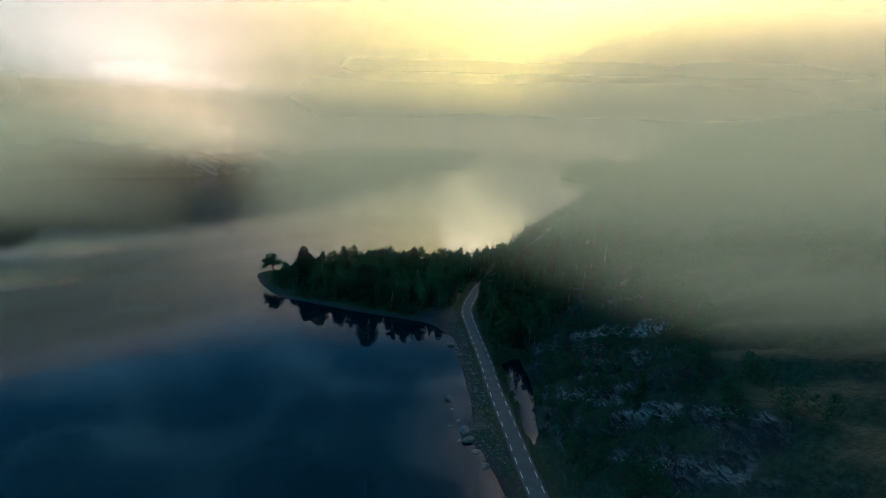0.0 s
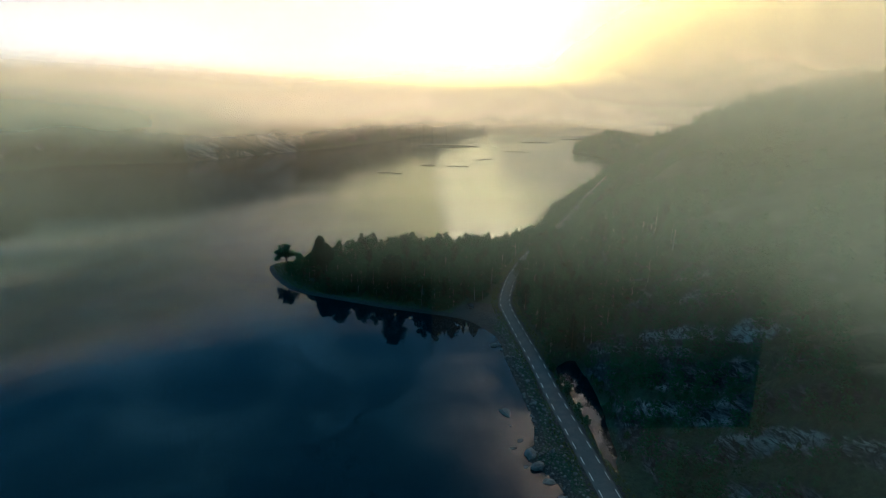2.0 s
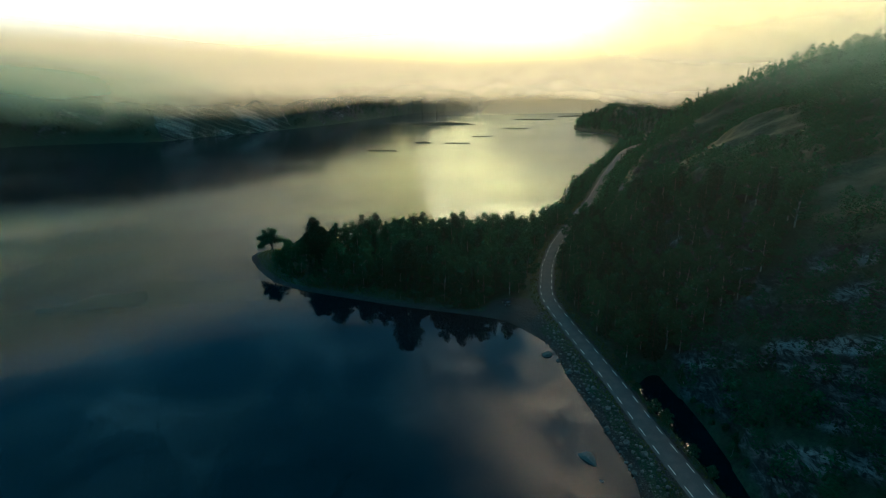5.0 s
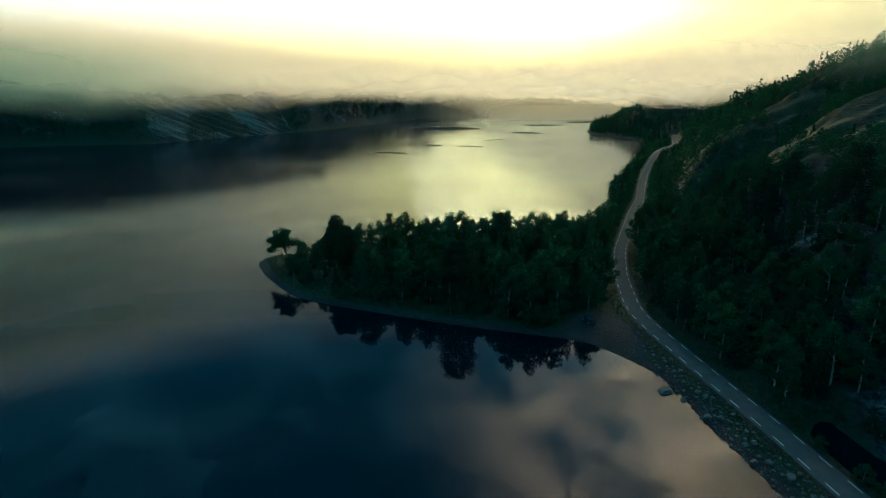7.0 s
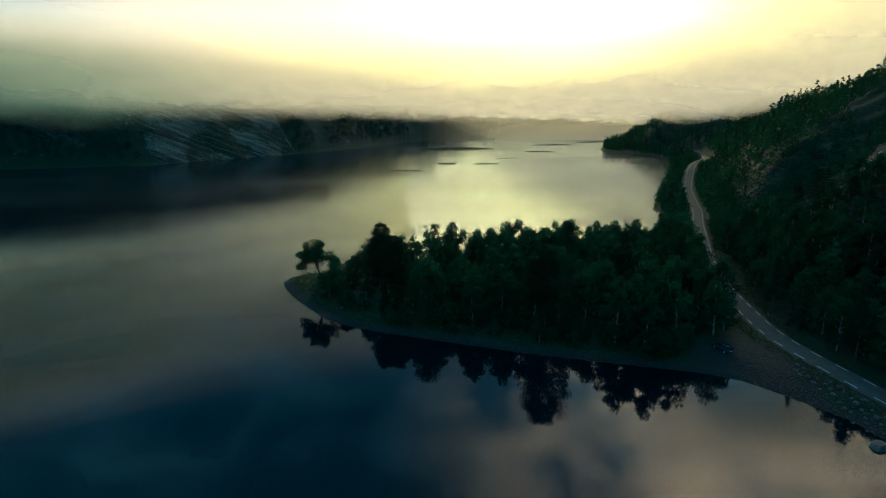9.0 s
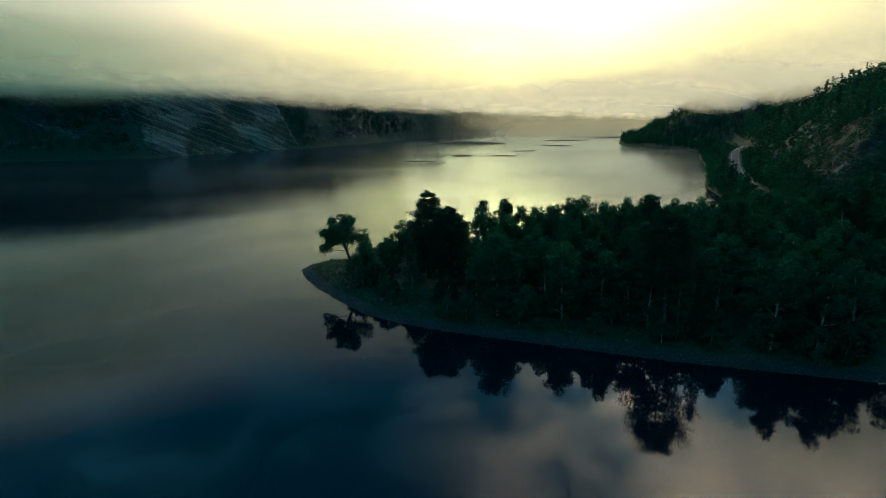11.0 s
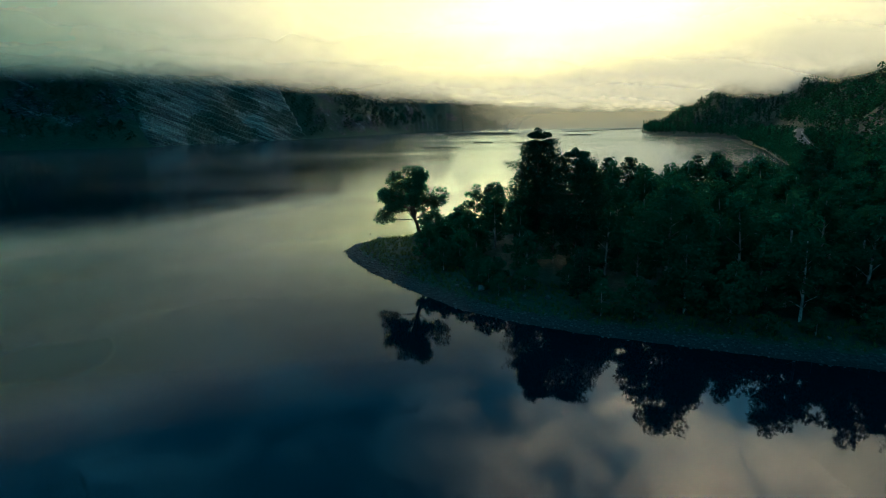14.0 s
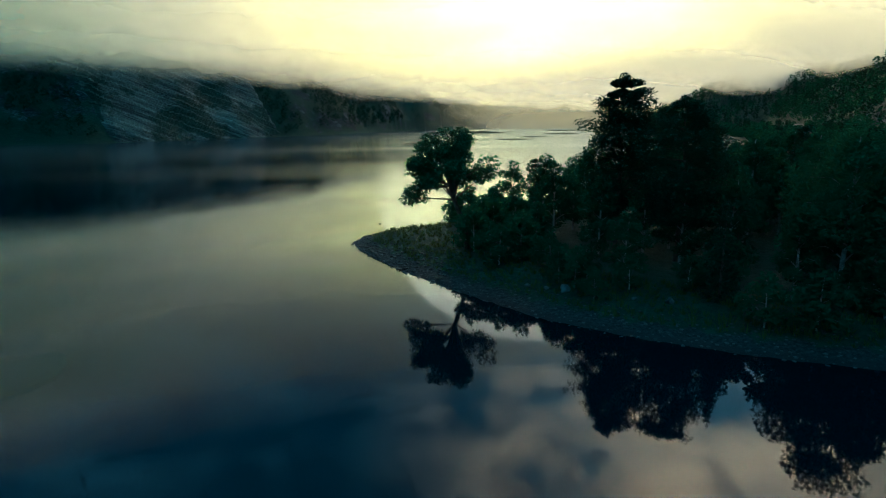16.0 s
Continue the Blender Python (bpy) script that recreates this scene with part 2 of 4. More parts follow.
MAT_STONE = make_plain("grey_stone", (0.03, 0.033, 0.036), (0.14, 0.145, 0.145), 1.6, 0.8, 0.08, True)
MAT_BARK = make_plain("dark_bark", (0.03, 0.025, 0.02), (0.10, 0.08, 0.06), 3.0, 0.9, 0.05)
MAT_BIRCH = make_plain("pale_bark", (0.10, 0.09, 0.08), (0.42, 0.40, 0.36), 1.8, 0.8, 0.03)
MAT_LEAF = make_leaf("birch_leaf", (0.009, 0.050, 0.030), (0.028, 0.105, 0.052))
MAT_NEEDLE = make_leaf("pine_needle", (0.009, 0.034, 0.022), (0.022, 0.060, 0.036), 0.2)
MAT_LINE = make_plain("road_paint", (0.55, 0.55, 0.53), (0.8, 0.8, 0.78), 6.0, 0.7, 0.002)
MAT_STONE_MANY = make_plain("loose_stone", (0.022, 0.024, 0.026), (0.11, 0.112, 0.112), 2.1, 0.85, 0.03)
MAT_ISLET = make_plain("heath", (0.015, 0.02, 0.012), (0.05, 0.055, 0.035), 0.3, 0.9, 0.2)
MAT_CAR = make_plain("car_paint", (0.02, 0.03, 0.05), (0.035, 0.05, 0.075), 1.0, 0.25, 0.001)
MAT_GLASS = make_plain("car_glass", (0.01, 0.012, 0.014), (0.02, 0.022, 0.025), 1.0, 0.05, 0.0005)
MAT_RUBBER = make_plain("rubber", (0.012, 0.012, 0.012), (0.03, 0.03, 0.03), 8.0, 0.85, 0.004)
MAT_METAL = make_plain("bright_metal", (0.5, 0.5, 0.5), (0.7, 0.7, 0.7), 4.0, 0.3, 0.002)
MAT_LAMP_RED = make_plain("red_lens", (0.25, 0.01, 0.01), (0.4, 0.02, 0.02), 5.0, 0.3, 0.002)
MAT_GRASS = make_leaf("grass_blade", (0.035, 0.06, 0.02), (0.09, 0.12, 0.04))


# ---- mesh helpers ----
def mesh_of(name, verts, faces, mat, smooth=True):
    me = bpy.data.meshes.new(name)
    me.from_pydata([tuple(v) for v in verts], [], [tuple(f) for f in faces])
    if smooth:
        me.polygons.foreach_set("use_smooth", [True] * len(me.polygons))
    me.materials.append(mat)
    me.update()
    return me


def part(name, me, parent, label=""):
    ob = new(name, me)
    ob.parent = parent
    if label:
        tagged(ob, label)
    return ob


def polyline_distance(px, py, line, closed=False):
    """Distance to a polyline, the index of the nearest stretch and the share along it."""
    pts = np.array(line, float)[:, :2]
    ends = np.roll(pts, -1, 0) if closed else pts[1:]
    starts = pts if closed else pts[:-1]
    best, which, share = np.full(px.shape, 1e9), np.zeros(px.shape, int), np.zeros(px.shape)
    for i, (a, b) in enumerate(zip(starts, ends)):
        ab = b - a
        k = np.clip(((px - a[0]) * ab[0] + (py - a[1]) * ab[1]) / (ab @ ab), 0, 1)
        d = np.hypot(px - a[0] - k * ab[0], py - a[1] - k * ab[1])
        near = d < best
        best, which, share = np.where(near, d, best), np.where(near, i, which), np.where(near, k, share)
    return best, which, share


def inside(px, py, line):
    pts, got = np.array(line, float), np.zeros(px.shape, bool)
    for (ax, ay), (bx, by) in zip(pts, np.roll(pts, -1, 0)):
        if ay != by:
            got ^= ((ay > py) != (by > py)) & (px < (bx - ax) * (py - ay) / (by - ay) + ax)
    return got


def lumps(px, py, size, seed, octaves=3):
    """Smooth value noise on the plane, about -1 to 1."""
    total, weight = np.zeros(px.shape), 0
    for o in range(octaves):
        u, v = px / size * 2 ** o + seed * 17.3, py / size * 2 ** o - seed * 9.1
        iu, iv = np.floor(u), np.floor(v)
        fu, fv = u - iu, v - iv
        fu, fv = fu * fu * (3 - 2 * fu), fv * fv * (3 - 2 * fv)

        def corner(a, b):
            h = np.sin(a * 127.1 + b * 311.7 + seed * 74.7 + o * 13.1) * 43758.5453
            return (h - np.floor(h)) * 2 - 1
        c = (corner(iu, iv) * (1 - fu) + corner(iu + 1, iv) * fu) * (1 - fv) + (corner(iu, iv + 1) * (1 - fu) + corner(iu + 1, iv + 1) * fu) * fv
        total, weight = total + c * 0.5 ** o, weight + 0.5 ** o
    return total / weight


def ramp(v, lo, hi):
    k = np.clip((v - lo) / (hi - lo), 0, 1)
    return k * k * (3 - 2 * k)


# ---- plan ----
EAST = [(60, -400), (44, 0), (32, 70), (20, 120), (13, 146), (7, 154), (10, 160), (11, 168), (11, 175), (9.6, 182), (9, 191), (7.6, 201),
        (6.6, 209), (6.4, 218), (5, 226), (0, 234.6), (-4.8, 241), (-11, 244.7), (-24.5, 249.2), (-39, 254.3), (-54, 260.6), (-67.4, 266.6),
        (-75, 270), (-82, 274.3), (-88, 279.3), (-94, 287.6), (-100, 297), (-104.3, 305.6), (-106.2, 311.5), (-105, 317), (-100, 320),
        (-88, 325), (-70, 331), (-45, 337), (-15, 341), (8, 343), (24, 350), (33, 372), (48, 400), (62, 448), (88, 502), (114, 553),
        (150, 640), (186, 715), (182, 780), (157, 836), (168, 890), (215, 1025), (300, 1140)]
FAR = [(330, 1290), (120, 1330), (40, 1240), (-10, 1235)]
WEST = [(-62, 1205), (-111, 1112), (-157, 1012), (-208, 924), (-243, 878), (-281, 838), (-318, 794), (-350, 752), (-400, 748), (-440, 740), (-500, 725),
        (-560, 560), (-520, 300), (-470, 0), (-440, -400)]
LAKE = EAST + FAR + WEST
POND = [(22, 196), (23.4, 203), (27, 207), (30, 207.5), (31, 198), (32, 185), (31, 168), (30, 157), (28, 148), (26.4, 152), (25.6, 165), (24.8, 175), (24, 186), (22.6, 190)]
FOOT = [(46, -400), (44, 0), (36, 100), (32.5, 148), (31.6, 170), (32.5, 200), (35, 235), (38, 270), (43, 305), (50, 332), (60, 362), (74, 402),
        (90, 442), (112, 495), (140, 548), (172, 630), (205, 715), (205, 790), (195, 850), (230, 1000), (330, 1130), (500, 1300), (900, 1500)]
ROAD = [(40, -60, 2.4), (36, 40, 2.4), (31, 90, 2.3), (25, 128, 2.2), (21.6, 154, 2.2), (20.1, 166, 2.2), (18.4, 180, 2.2), (16.6, 200, 2.2), (14.8, 215, 2.2), (12.6, 233, 2.2),
        (10.8, 250, 2.3), (11.2, 260, 2.3), (13.2, 271, 2.3), (16.2, 285, 2.3), (20, 298, 2.3), (26, 316, 2.4), (31, 328, 2.4), (40.8, 351, 2.4), (52, 377, 2.5), (65.5, 406, 2.6), (74, 428, 2.7),
        (82, 448, 3.0), (96, 482, 4.0), (112, 515, 6.5), (127, 544, 10.0), (142, 566, 11.5), (165, 600, 11.0), (190, 660, 9.0), (215, 720, 9.0)]


def smooth_line(line, step):
    """A curve through the corners of the line, in even steps."""
    pts = [np.array(p, float) for p in line]
    out = []
    for i in range(len(pts) - 1):
        p0, p1, p2, p3 = pts[max(i - 1, 0)], pts[i], pts[i + 1], pts[min(i + 2, len(pts) - 1)]
        for k in np.arange(0, 1, 0.05):
            out.append(0.5 * (2 * p1 + (p2 - p0) * k + (2 * p0 - 5 * p1 + 4 * p2 - p3) * k * k + (3 * p1 - p0 - 3 * p2 + p3) * k ** 3))
    out = np.array(out + [pts[-1]])
    run = np.concatenate([[0], np.cumsum(np.linalg.norm(np.diff(out, axis=0), axis=1))])
    at = np.arange(0, run[-1], step)
    return np.stack([np.interp(at, run, out[:, c]) for c in range(out.shape[1])], 1)


ROAD_LINE = smooth_line(ROAD, 2.0)
ROAD_HALF = 2.35


def terrain(px, py):
    """Height of the ground."""
    d, seg, _ = polyline_distance(px, py, LAKE, True)
    d = np.where(inside(px, py, LAKE), -d, d)
    n_east = len(EAST)
    west = ((seg >= n_east) | (py > 1150) & (px < 400)) & (d > 0)
    rough = lumps(px, py, 22, 1, 4)
    broad = lumps(px, py, 90, 2, 3)
    shore = np.where(d < 0, np.maximum(d * 0.4, -7), np.minimum(d * 0.22, 1.2 + d * 0.035) + np.clip(d / 8, 0, 1) * (0.5 * rough + 0.3))
    # the hill over the road
    e, fs, fk = polyline_distance(px, py, FOOT)
    fx, fy = np.array(FOOT)[:, 0], np.array(FOOT)[:, 1]
    ax, ay = fx[fs], fy[fs]
    e = np.where((fx[fs + 1] - ax) * (py - ay) - (fy[fs + 1] - ay) * (px - ax) < 0, e, -e)
    near = ramp(py, 352, 300)
    crag = np.minimum(np.maximum(e, 0) * 1.35, 40 + np.maximum(e - 30, 0) * 0.42)
    cut = ramp(py, 350, 380) * ramp(py, 520, 470)
    wooded = np.minimum(np.maximum(e, 0) * (0.72 + 0.75 * cut), 14 * cut + np.maximum(e, 0) * 0.72)
    hill = crag * near + wooded * (1 - near)
    up = np.clip(e / 10, 0, 1)
    hill = hill + up * (rough * 2.6 + broad * 7.0 + 2.0 * np.abs(lumps(px, py, 9, 5, 2)))
    # ledges along slabs that dip away down the valley
    bed = (hill + 0.55 * py - 0.12 * px + 5 * lumps(px, py, 30, 31, 2)) / 9.5
    part_up = bed - np.floor(bed)
    ledge = 9.5 * (ramp(part_up, 0.5, 1.0) - part_up)
    hill = hill + ledge * 0.8 * np.clip(e / 6 - 0.5, 0, 1) * ramp(py, 520, 430) * (0.55 + 0.45 * lumps(px, py, 40, 33, 2))
    lid = np.interp(py, [300, 360, 450, 700, 1000], [84, 72, 48, 42, 36])
    hill = np.where(e > 0, np.minimum(hill, lid + broad * 7 + np.maximum(e - 60, 0) * 0.05), 0)
    z = shore + np.where(west, 0, np.maximum(hill, 0))
    # the mountain across the lake and the low hills at its end
    dw, _, _ = polyline_distance(px, py, WEST)
    df, _, _ = polyline_distance(px, py, FAR)
    share = df / (df + dw + 1e-6)
    rise = (0.22 + 0.85 * ramp(share, 0.25, 0.75)) * (1 + 0.22 * broad)
    ribs = lumps(px * 0.8 + py * 0.6, py * 0.25 - px * 0.3, 26, 9, 3)
    mount = d * rise + np.clip(d / 25, 0, 1) * (rough * 6 + lumps(px, py, 60, 7, 3) * 14 + np.abs(ribs) * 13)
    fu, fv = (px + 345) * 0.643 + (py - 765) * 0.766, -(px + 345) * 0.766 + (py - 765) * 0.643
    behind = ramp(fu, -45, -5) * ramp(fu, 215, 165) * ramp(fv, 90, 60)
    mount = mount * (1 - behind) + np.minimum(mount, np.maximum(fv, 0) * 1.15 - 6) * behind
    z = np.where(west, np.minimum(np.maximum(mount, 0.3), 16 + 66 * ramp(share, 0.1, 0.7) + 12 * broad), z)
    for hx, hy, wide, tall in ((-75, 1300, 66, 84), (-150, 1190, 50, 60), (72, 1720, 80, 92), (330, 2050, 260, 52), (620, 1500, 160, 48)):
        peak = tall * np.exp(-(((px - hx) ** 2 + (py - hy) ** 2) / wide ** 2) ** 0.7) * (1 + 0.35 * rough + 0.3 * lumps(px, py, 45, 21, 3))
        z = np.where(d > 5, np.maximum(z, peak), z)
    # pond beside the road
    pd, _, _ = polyline_distance(px, py, POND, True)
    pool = inside(px, py, POND)
    z = np.where(pool, -0.4 - np.minimum(pd * 0.4, 1.5), z)
    z = np.where(~pool & (pd < 3), np.minimum(z, 0.15 + pd * 0.9), z)
    # bench of the road
    rd, rs, rk = polyline_distance(px, py, ROAD_LINE)
    rz = ROAD_LINE[rs, 2] * (1 - rk) + ROAD_LINE[np.minimum(rs + 1, len(ROAD_LINE) - 1), 2] * rk
    flat = ramp(rd, 7.0, 3.2)
    bench = np.where(d > 0, z * (1 - flat) + (rz - 0.12) * flat, z)
    z = np.where(pool, z, bench)
    return z


def height_at(x, y):
    return float(terrain(np.array([float(x)]), np.array([float(y)]))[0])


def axis(fine_lo, fine_hi, step, lo, hi, grow):
    out, s = list(np.arange(fine_lo, fine_hi + 1e-6, step)), step
    while out[-1] < hi:
        s *= grow
        out.append(out[-1] + s)
    s = step
    while out[0] > lo:
        s *= grow
        out.insert(0, out[0] - s)
    return np.array(out)


def build_ground():
    xs, ys = axis(-116, 136, 1.6, -2400, 2400, 1.028), axis(120, 420, 1.6, -900, 3600, 1.018)
    gx, gy = np.meshgrid(xs, ys)
    gz = terrain(gx.ravel(), gy.ravel())
    nx, ny = len(xs), len(ys)
    verts = np.stack([gx.ravel(), gy.ravel(), gz], 1)
    i = np.arange(nx * ny).reshape(ny, nx)
    faces = np.stack([i[:-1, :-1].ravel(), i[:-1, 1:].ravel(), i[1:, 1:].ravel(), i[1:, :-1].ravel()], 1)
    me = mesh_of("ground", verts.tolist(), faces.tolist(), MAT_GROUND)
    px, py = gx.ravel(), gy.ravel()
    d, _, _ = polyline_distance(px, py, LAKE, True)
    d = np.where(inside(px, py, LAKE), -d, d)
    rd, _, _ = polyline_distance(px, py, ROAD_LINE)
    lot = ramp(np.hypot(px + 1, (py - 244) * 0.9), 13, 8)
    bed = np.maximum(ramp(d, 2.9, 1.7), np.maximum(lot, ramp(rd, 3.6, 3.0))) * ((px > -120) & (py < 420))
    me.attributes.new("gravel_bed", "FLOAT", "POINT").data.foreach_set("value", bed.astype(np.float32))
    ob = new("ground", me)
    return tagged(ob, "rocky lakeside ground with gravel shores, moss and steep crags", "ground", kind="structure")


def build_cliff():
    """Bare tilted slabs on the foot of the mountain across the lake."""
    us, vs = np.arange(-35, 212, 1.6), np.arange(-2, 84, 1.5)
    u, v = np.meshgrid(us, vs)
    bed = (v * 0.9 + 0.42 * u + 5 * lumps(u, v, 30, 51, 3)) / 7.5
    step = bed - np.floor(bed)
    fine = (v * 0.9 + 0.42 * u + 2 * lumps(u, v, 12, 54, 2)) / 2.3
    out = 4.2 * step * (0.6 + 0.4 * lumps(u, v, 26, 52, 2)) + 0.7 * (fine - np.floor(fine)) + 2.4 * lumps(u, v, 34, 53, 3)
    back = 2 + v * 0.82 - out + 40 * (1 - ramp(u, -35, 5) * ramp(u, 212, 176)) + 6 * lumps(u, v * 0.2, 50, 55, 2)
    x, y = -345 + 0.643 * u - 0.766 * back, 765 + 0.766 * u + 0.643 * back
    i = np.arange(u.size).reshape(u.shape)
    faces = np.stack([i[:-1, :-1].ravel(), i[:-1, 1:].ravel(), i[1:, 1:].ravel(), i[1:, :-1].ravel()], 1)
    ob = new("cliff", mesh_of("cliff", np.stack([x, y, v], -1).reshape(-1, 3).tolist(), faces.tolist(), MAT_SLAB, False))
    return tagged(ob, "bare grey cliff of tilted rock slabs above the lake", "cliff", kind="structure")


def build_water():
    v = [(-2400, -900, 0), (2400, -900, 0), (2400, 3600, 0), (-2400, 3600, 0)]
    ob = new("water", mesh_of("water", v, [(0, 1, 2, 3)], MAT_WATER, False))
    return tagged(ob, "still dark lake water that mirrors trees and sky", "lake", kind="structure")


def build_road():
    line = ROAD_LINE
    t = np.gradient(line[:, :2], axis=0)
    t /= np.linalg.norm(t, axis=1)[:, None]
    n = np.stack([t[:, 1], -t[:, 0]], 1)
    verts, faces = [], []
    for p, q in zip(line, n):
        for off, dz in ((-ROAD_HALF - 0.5, -0.35), (-ROAD_HALF, 0.0), (0, 0.04), (ROAD_HALF, 0.0), (ROAD_HALF + 0.5, -0.35)):
            verts.append((p[0] + q[0] * off, p[1] + q[1] * off, p[2] + dz))
    for i in range(len(line) - 1):
        for k in range(4):
            faces.append((i * 5 + k, i * 5 + k + 1, i * 5 + k + 6, i * 5 + k + 5))
    road = tagged(new("road", mesh_of("road", verts, faces, MAT_ASPHALT)), "narrow grey asphalt road with worn dashed edge lines along the shore", "road", kind="structure")
    dash = mesh_of("edge_dash", [(-0.07, -1.4, 0), (0.07, -1.4, 0), (0.07, 1.4, 0), (-0.07, 1.4, 0), (-0.06, -1.38, 0.006), (0.06, -1.38, 0.006), (0.06, 1.38, 0.006), (-0.06, 1.38, 0.006)],
                   [(4, 5, 6, 7), (0, 1, 5, 4), (1, 2, 6, 5), (2, 3, 7, 6), (3, 0, 4, 7)], MAT_LINE, False)
    for i in range(64, len(line) - 40, 3):
        for side in (-1, 1):
            off = side * (ROAD_HALF - 0.45)
            ob = new("edge_dash", dash)
            ob.parent = road
            slope = line[min(i + 1, len(line) - 1), 2] - line[i - 1, 2]
            ob.matrix_basis = pose(line[i, 0] + n[i, 0] * off, line[i, 1] + n[i, 1] * off, line[i, 2] + 0.022, math.degrees(math.atan2(slope, 4)), 0, math.degrees(math.atan2(-t[i, 0], t[i, 1])))
    return road


build_ground()
build_cliff()
build_water()
build_road()


def build_fog():
    """Banks of haze and cloud over the lake, one behind the other; each opens round the line of flight."""

    def bank(gx, gy, gz, depth, foot, off, mat, label):
        m, n = gx.shape
        at = np.arange(n * m).reshape(m, n)
        faces = np.stack([at[:-1, :-1], at[:-1, 1:], at[1:, 1:], at[1:, :-1]], -1).reshape(-1, 4)
        faces = faces[off.ravel()[faces].min(1) > 2.6]
        me = mesh_of("cloud_bank", np.stack([gx, gy, gz], -1).reshape(-1, 3).tolist(), faces.tolist(), mat)
        for key, value in (("mist_depth", depth), ("mist_base", foot)):
            me.attributes.new(key, "FLOAT", "POINT").data.foreach_set("value", np.broadcast_to(value, gx.shape).ravel().astype(np.float32))
        ob = new("cloud_bank", me)
        ob.visible_shadow = False
        tagged(ob, label, "mist", "cloud banks", "stuff")

    route = np.array([p for _, p, _, _ in PATH])
    route = np.concatenate([route[k] + (route[k + 1] - route[k]) * np.arange(0, 1, 0.1)[:, None] for k in range(len(route) - 1)])
    route = route[route[:, 2] > 45]

    def clear_of(gx, gy, gz):
        off = np.full(gx.shape, 1e9)
        for p in route:
            off = np.minimum(off, np.sqrt((gx - p[0]) ** 2 + (gy - p[1]) ** 2 + (gz - p[2]) ** 2))
        return off

    # pale mist at the end of the valley
    for y in (1130, 1260, 1420, 1600, 1850):
        gx, gz = np.meshgrid(np.linspace(-200, 900, 40), np.linspace(0.5, 80, 12))
        gy = y + 12 * np.sin(gx * 0.011 + y)
        bank(gx, gy, gz, 26 * ramp(gx, -90, 120) * ramp(gz, 78, 4), -60.0, np.full(gx.shape, 99.0), MAT_VALLEY, "thin pale mist at the end of the valley")

    # haze at the height of the first flight stretch, coloured shaded, with sunlit-coloured veils above
    ys = (25, 31, 37, 44, 51, 59, 68, 78, 90)
    for i, y in enumerate(ys):
        gap = (ys[min(i + 1, len(ys) - 1)] - ys[max(i - 1, 0)]) / 2
        wide = 420 + y
        fine = np.arange(-76, 44, 1.5)
        xs = np.unique(np.concatenate([np.linspace(-wide, -80, 30), fine, np.linspace(46, wide, 30)]))
        level = np.interp(y, [p[1][1] for p in PATH], [p[1][2] for p in PATH])
        gx, gz = np.meshgrid(xs, np.concatenate([np.arange(42, level - 8, 3.0), np.arange(level - 8, level + 12, 1.5)]))
        gy = y - 0.0005 * np.maximum(gx - 260, 0) ** 2 + 1.5 * np.sin(gx * 0.02 + i * 0.3)
        off = clear_of(gx, gy, gz)
        wings = np.maximum(ramp(gx, 0, 45), ramp(gx, -50, -110) * 0.6) * (1 if 62 < y < 100 else 0)
        depth = gap * (np.interp(y, [25, 40, 50, 90], [13.0, 12.0, 1.2, 1.0]) * HAZE_DEPTH) * ramp(gz, level + 9, level + 3) * ramp(off, 2.6, 9)
        bank(gx, gy, gz, depth * (1 + 0.9 * wings) * (1 - 0.2 * ramp(gx, 10, 60)), level - 3 - 12 * wings, off, MAT_HAZE_SHADED, "thin haze above the shore road, shaded blue-grey in its colour")
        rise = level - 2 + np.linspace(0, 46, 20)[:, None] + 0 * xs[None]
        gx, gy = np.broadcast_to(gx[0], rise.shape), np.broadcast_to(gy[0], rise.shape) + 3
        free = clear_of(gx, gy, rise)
        bank(gx, gy, rise, gap * VEIL_DEPTH * ramp(rise, level - 1, level + 16) * ramp(rise, 132, 108) * (0.25 + 0.75 * ramp(gx, -160, 40)) * ramp(free, 2.6, 9), 60.0, free, MAT_VEIL_LIT, "pale cloud drifting above the haze, sunlit tone put into its colour")

    # low cloud on the hills: its base sinks with the distance
    ys = (186, 232, 270, 320, 390, 480, 600, 740, 900, 1080, 1300, 1600)
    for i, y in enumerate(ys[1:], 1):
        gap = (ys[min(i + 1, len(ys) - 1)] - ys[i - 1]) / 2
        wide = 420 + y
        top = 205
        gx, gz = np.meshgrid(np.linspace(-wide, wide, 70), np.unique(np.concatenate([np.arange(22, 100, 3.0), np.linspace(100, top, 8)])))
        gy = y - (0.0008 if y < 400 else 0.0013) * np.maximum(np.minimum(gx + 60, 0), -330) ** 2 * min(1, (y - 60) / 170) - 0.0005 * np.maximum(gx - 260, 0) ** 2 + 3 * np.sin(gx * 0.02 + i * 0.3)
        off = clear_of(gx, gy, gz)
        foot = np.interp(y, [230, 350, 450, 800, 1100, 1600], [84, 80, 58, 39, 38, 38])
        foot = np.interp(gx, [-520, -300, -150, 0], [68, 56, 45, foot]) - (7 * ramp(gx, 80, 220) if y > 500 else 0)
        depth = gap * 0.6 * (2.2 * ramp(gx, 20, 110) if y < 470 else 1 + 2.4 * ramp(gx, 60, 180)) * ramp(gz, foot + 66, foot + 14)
        # the left banks get the darker tone, so their shade is painted
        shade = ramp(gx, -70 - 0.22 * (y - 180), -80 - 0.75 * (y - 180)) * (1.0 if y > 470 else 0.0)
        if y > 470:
            bank(gx, gy - 9, gz - 4, 1.6 * gap * shade * ramp(gz, foot + 44, foot + 12), foot - 5, off, MAT_MIST_SHADED, "heavy cloud lying on the mountain across the lake, shaded blue-grey in its colour")
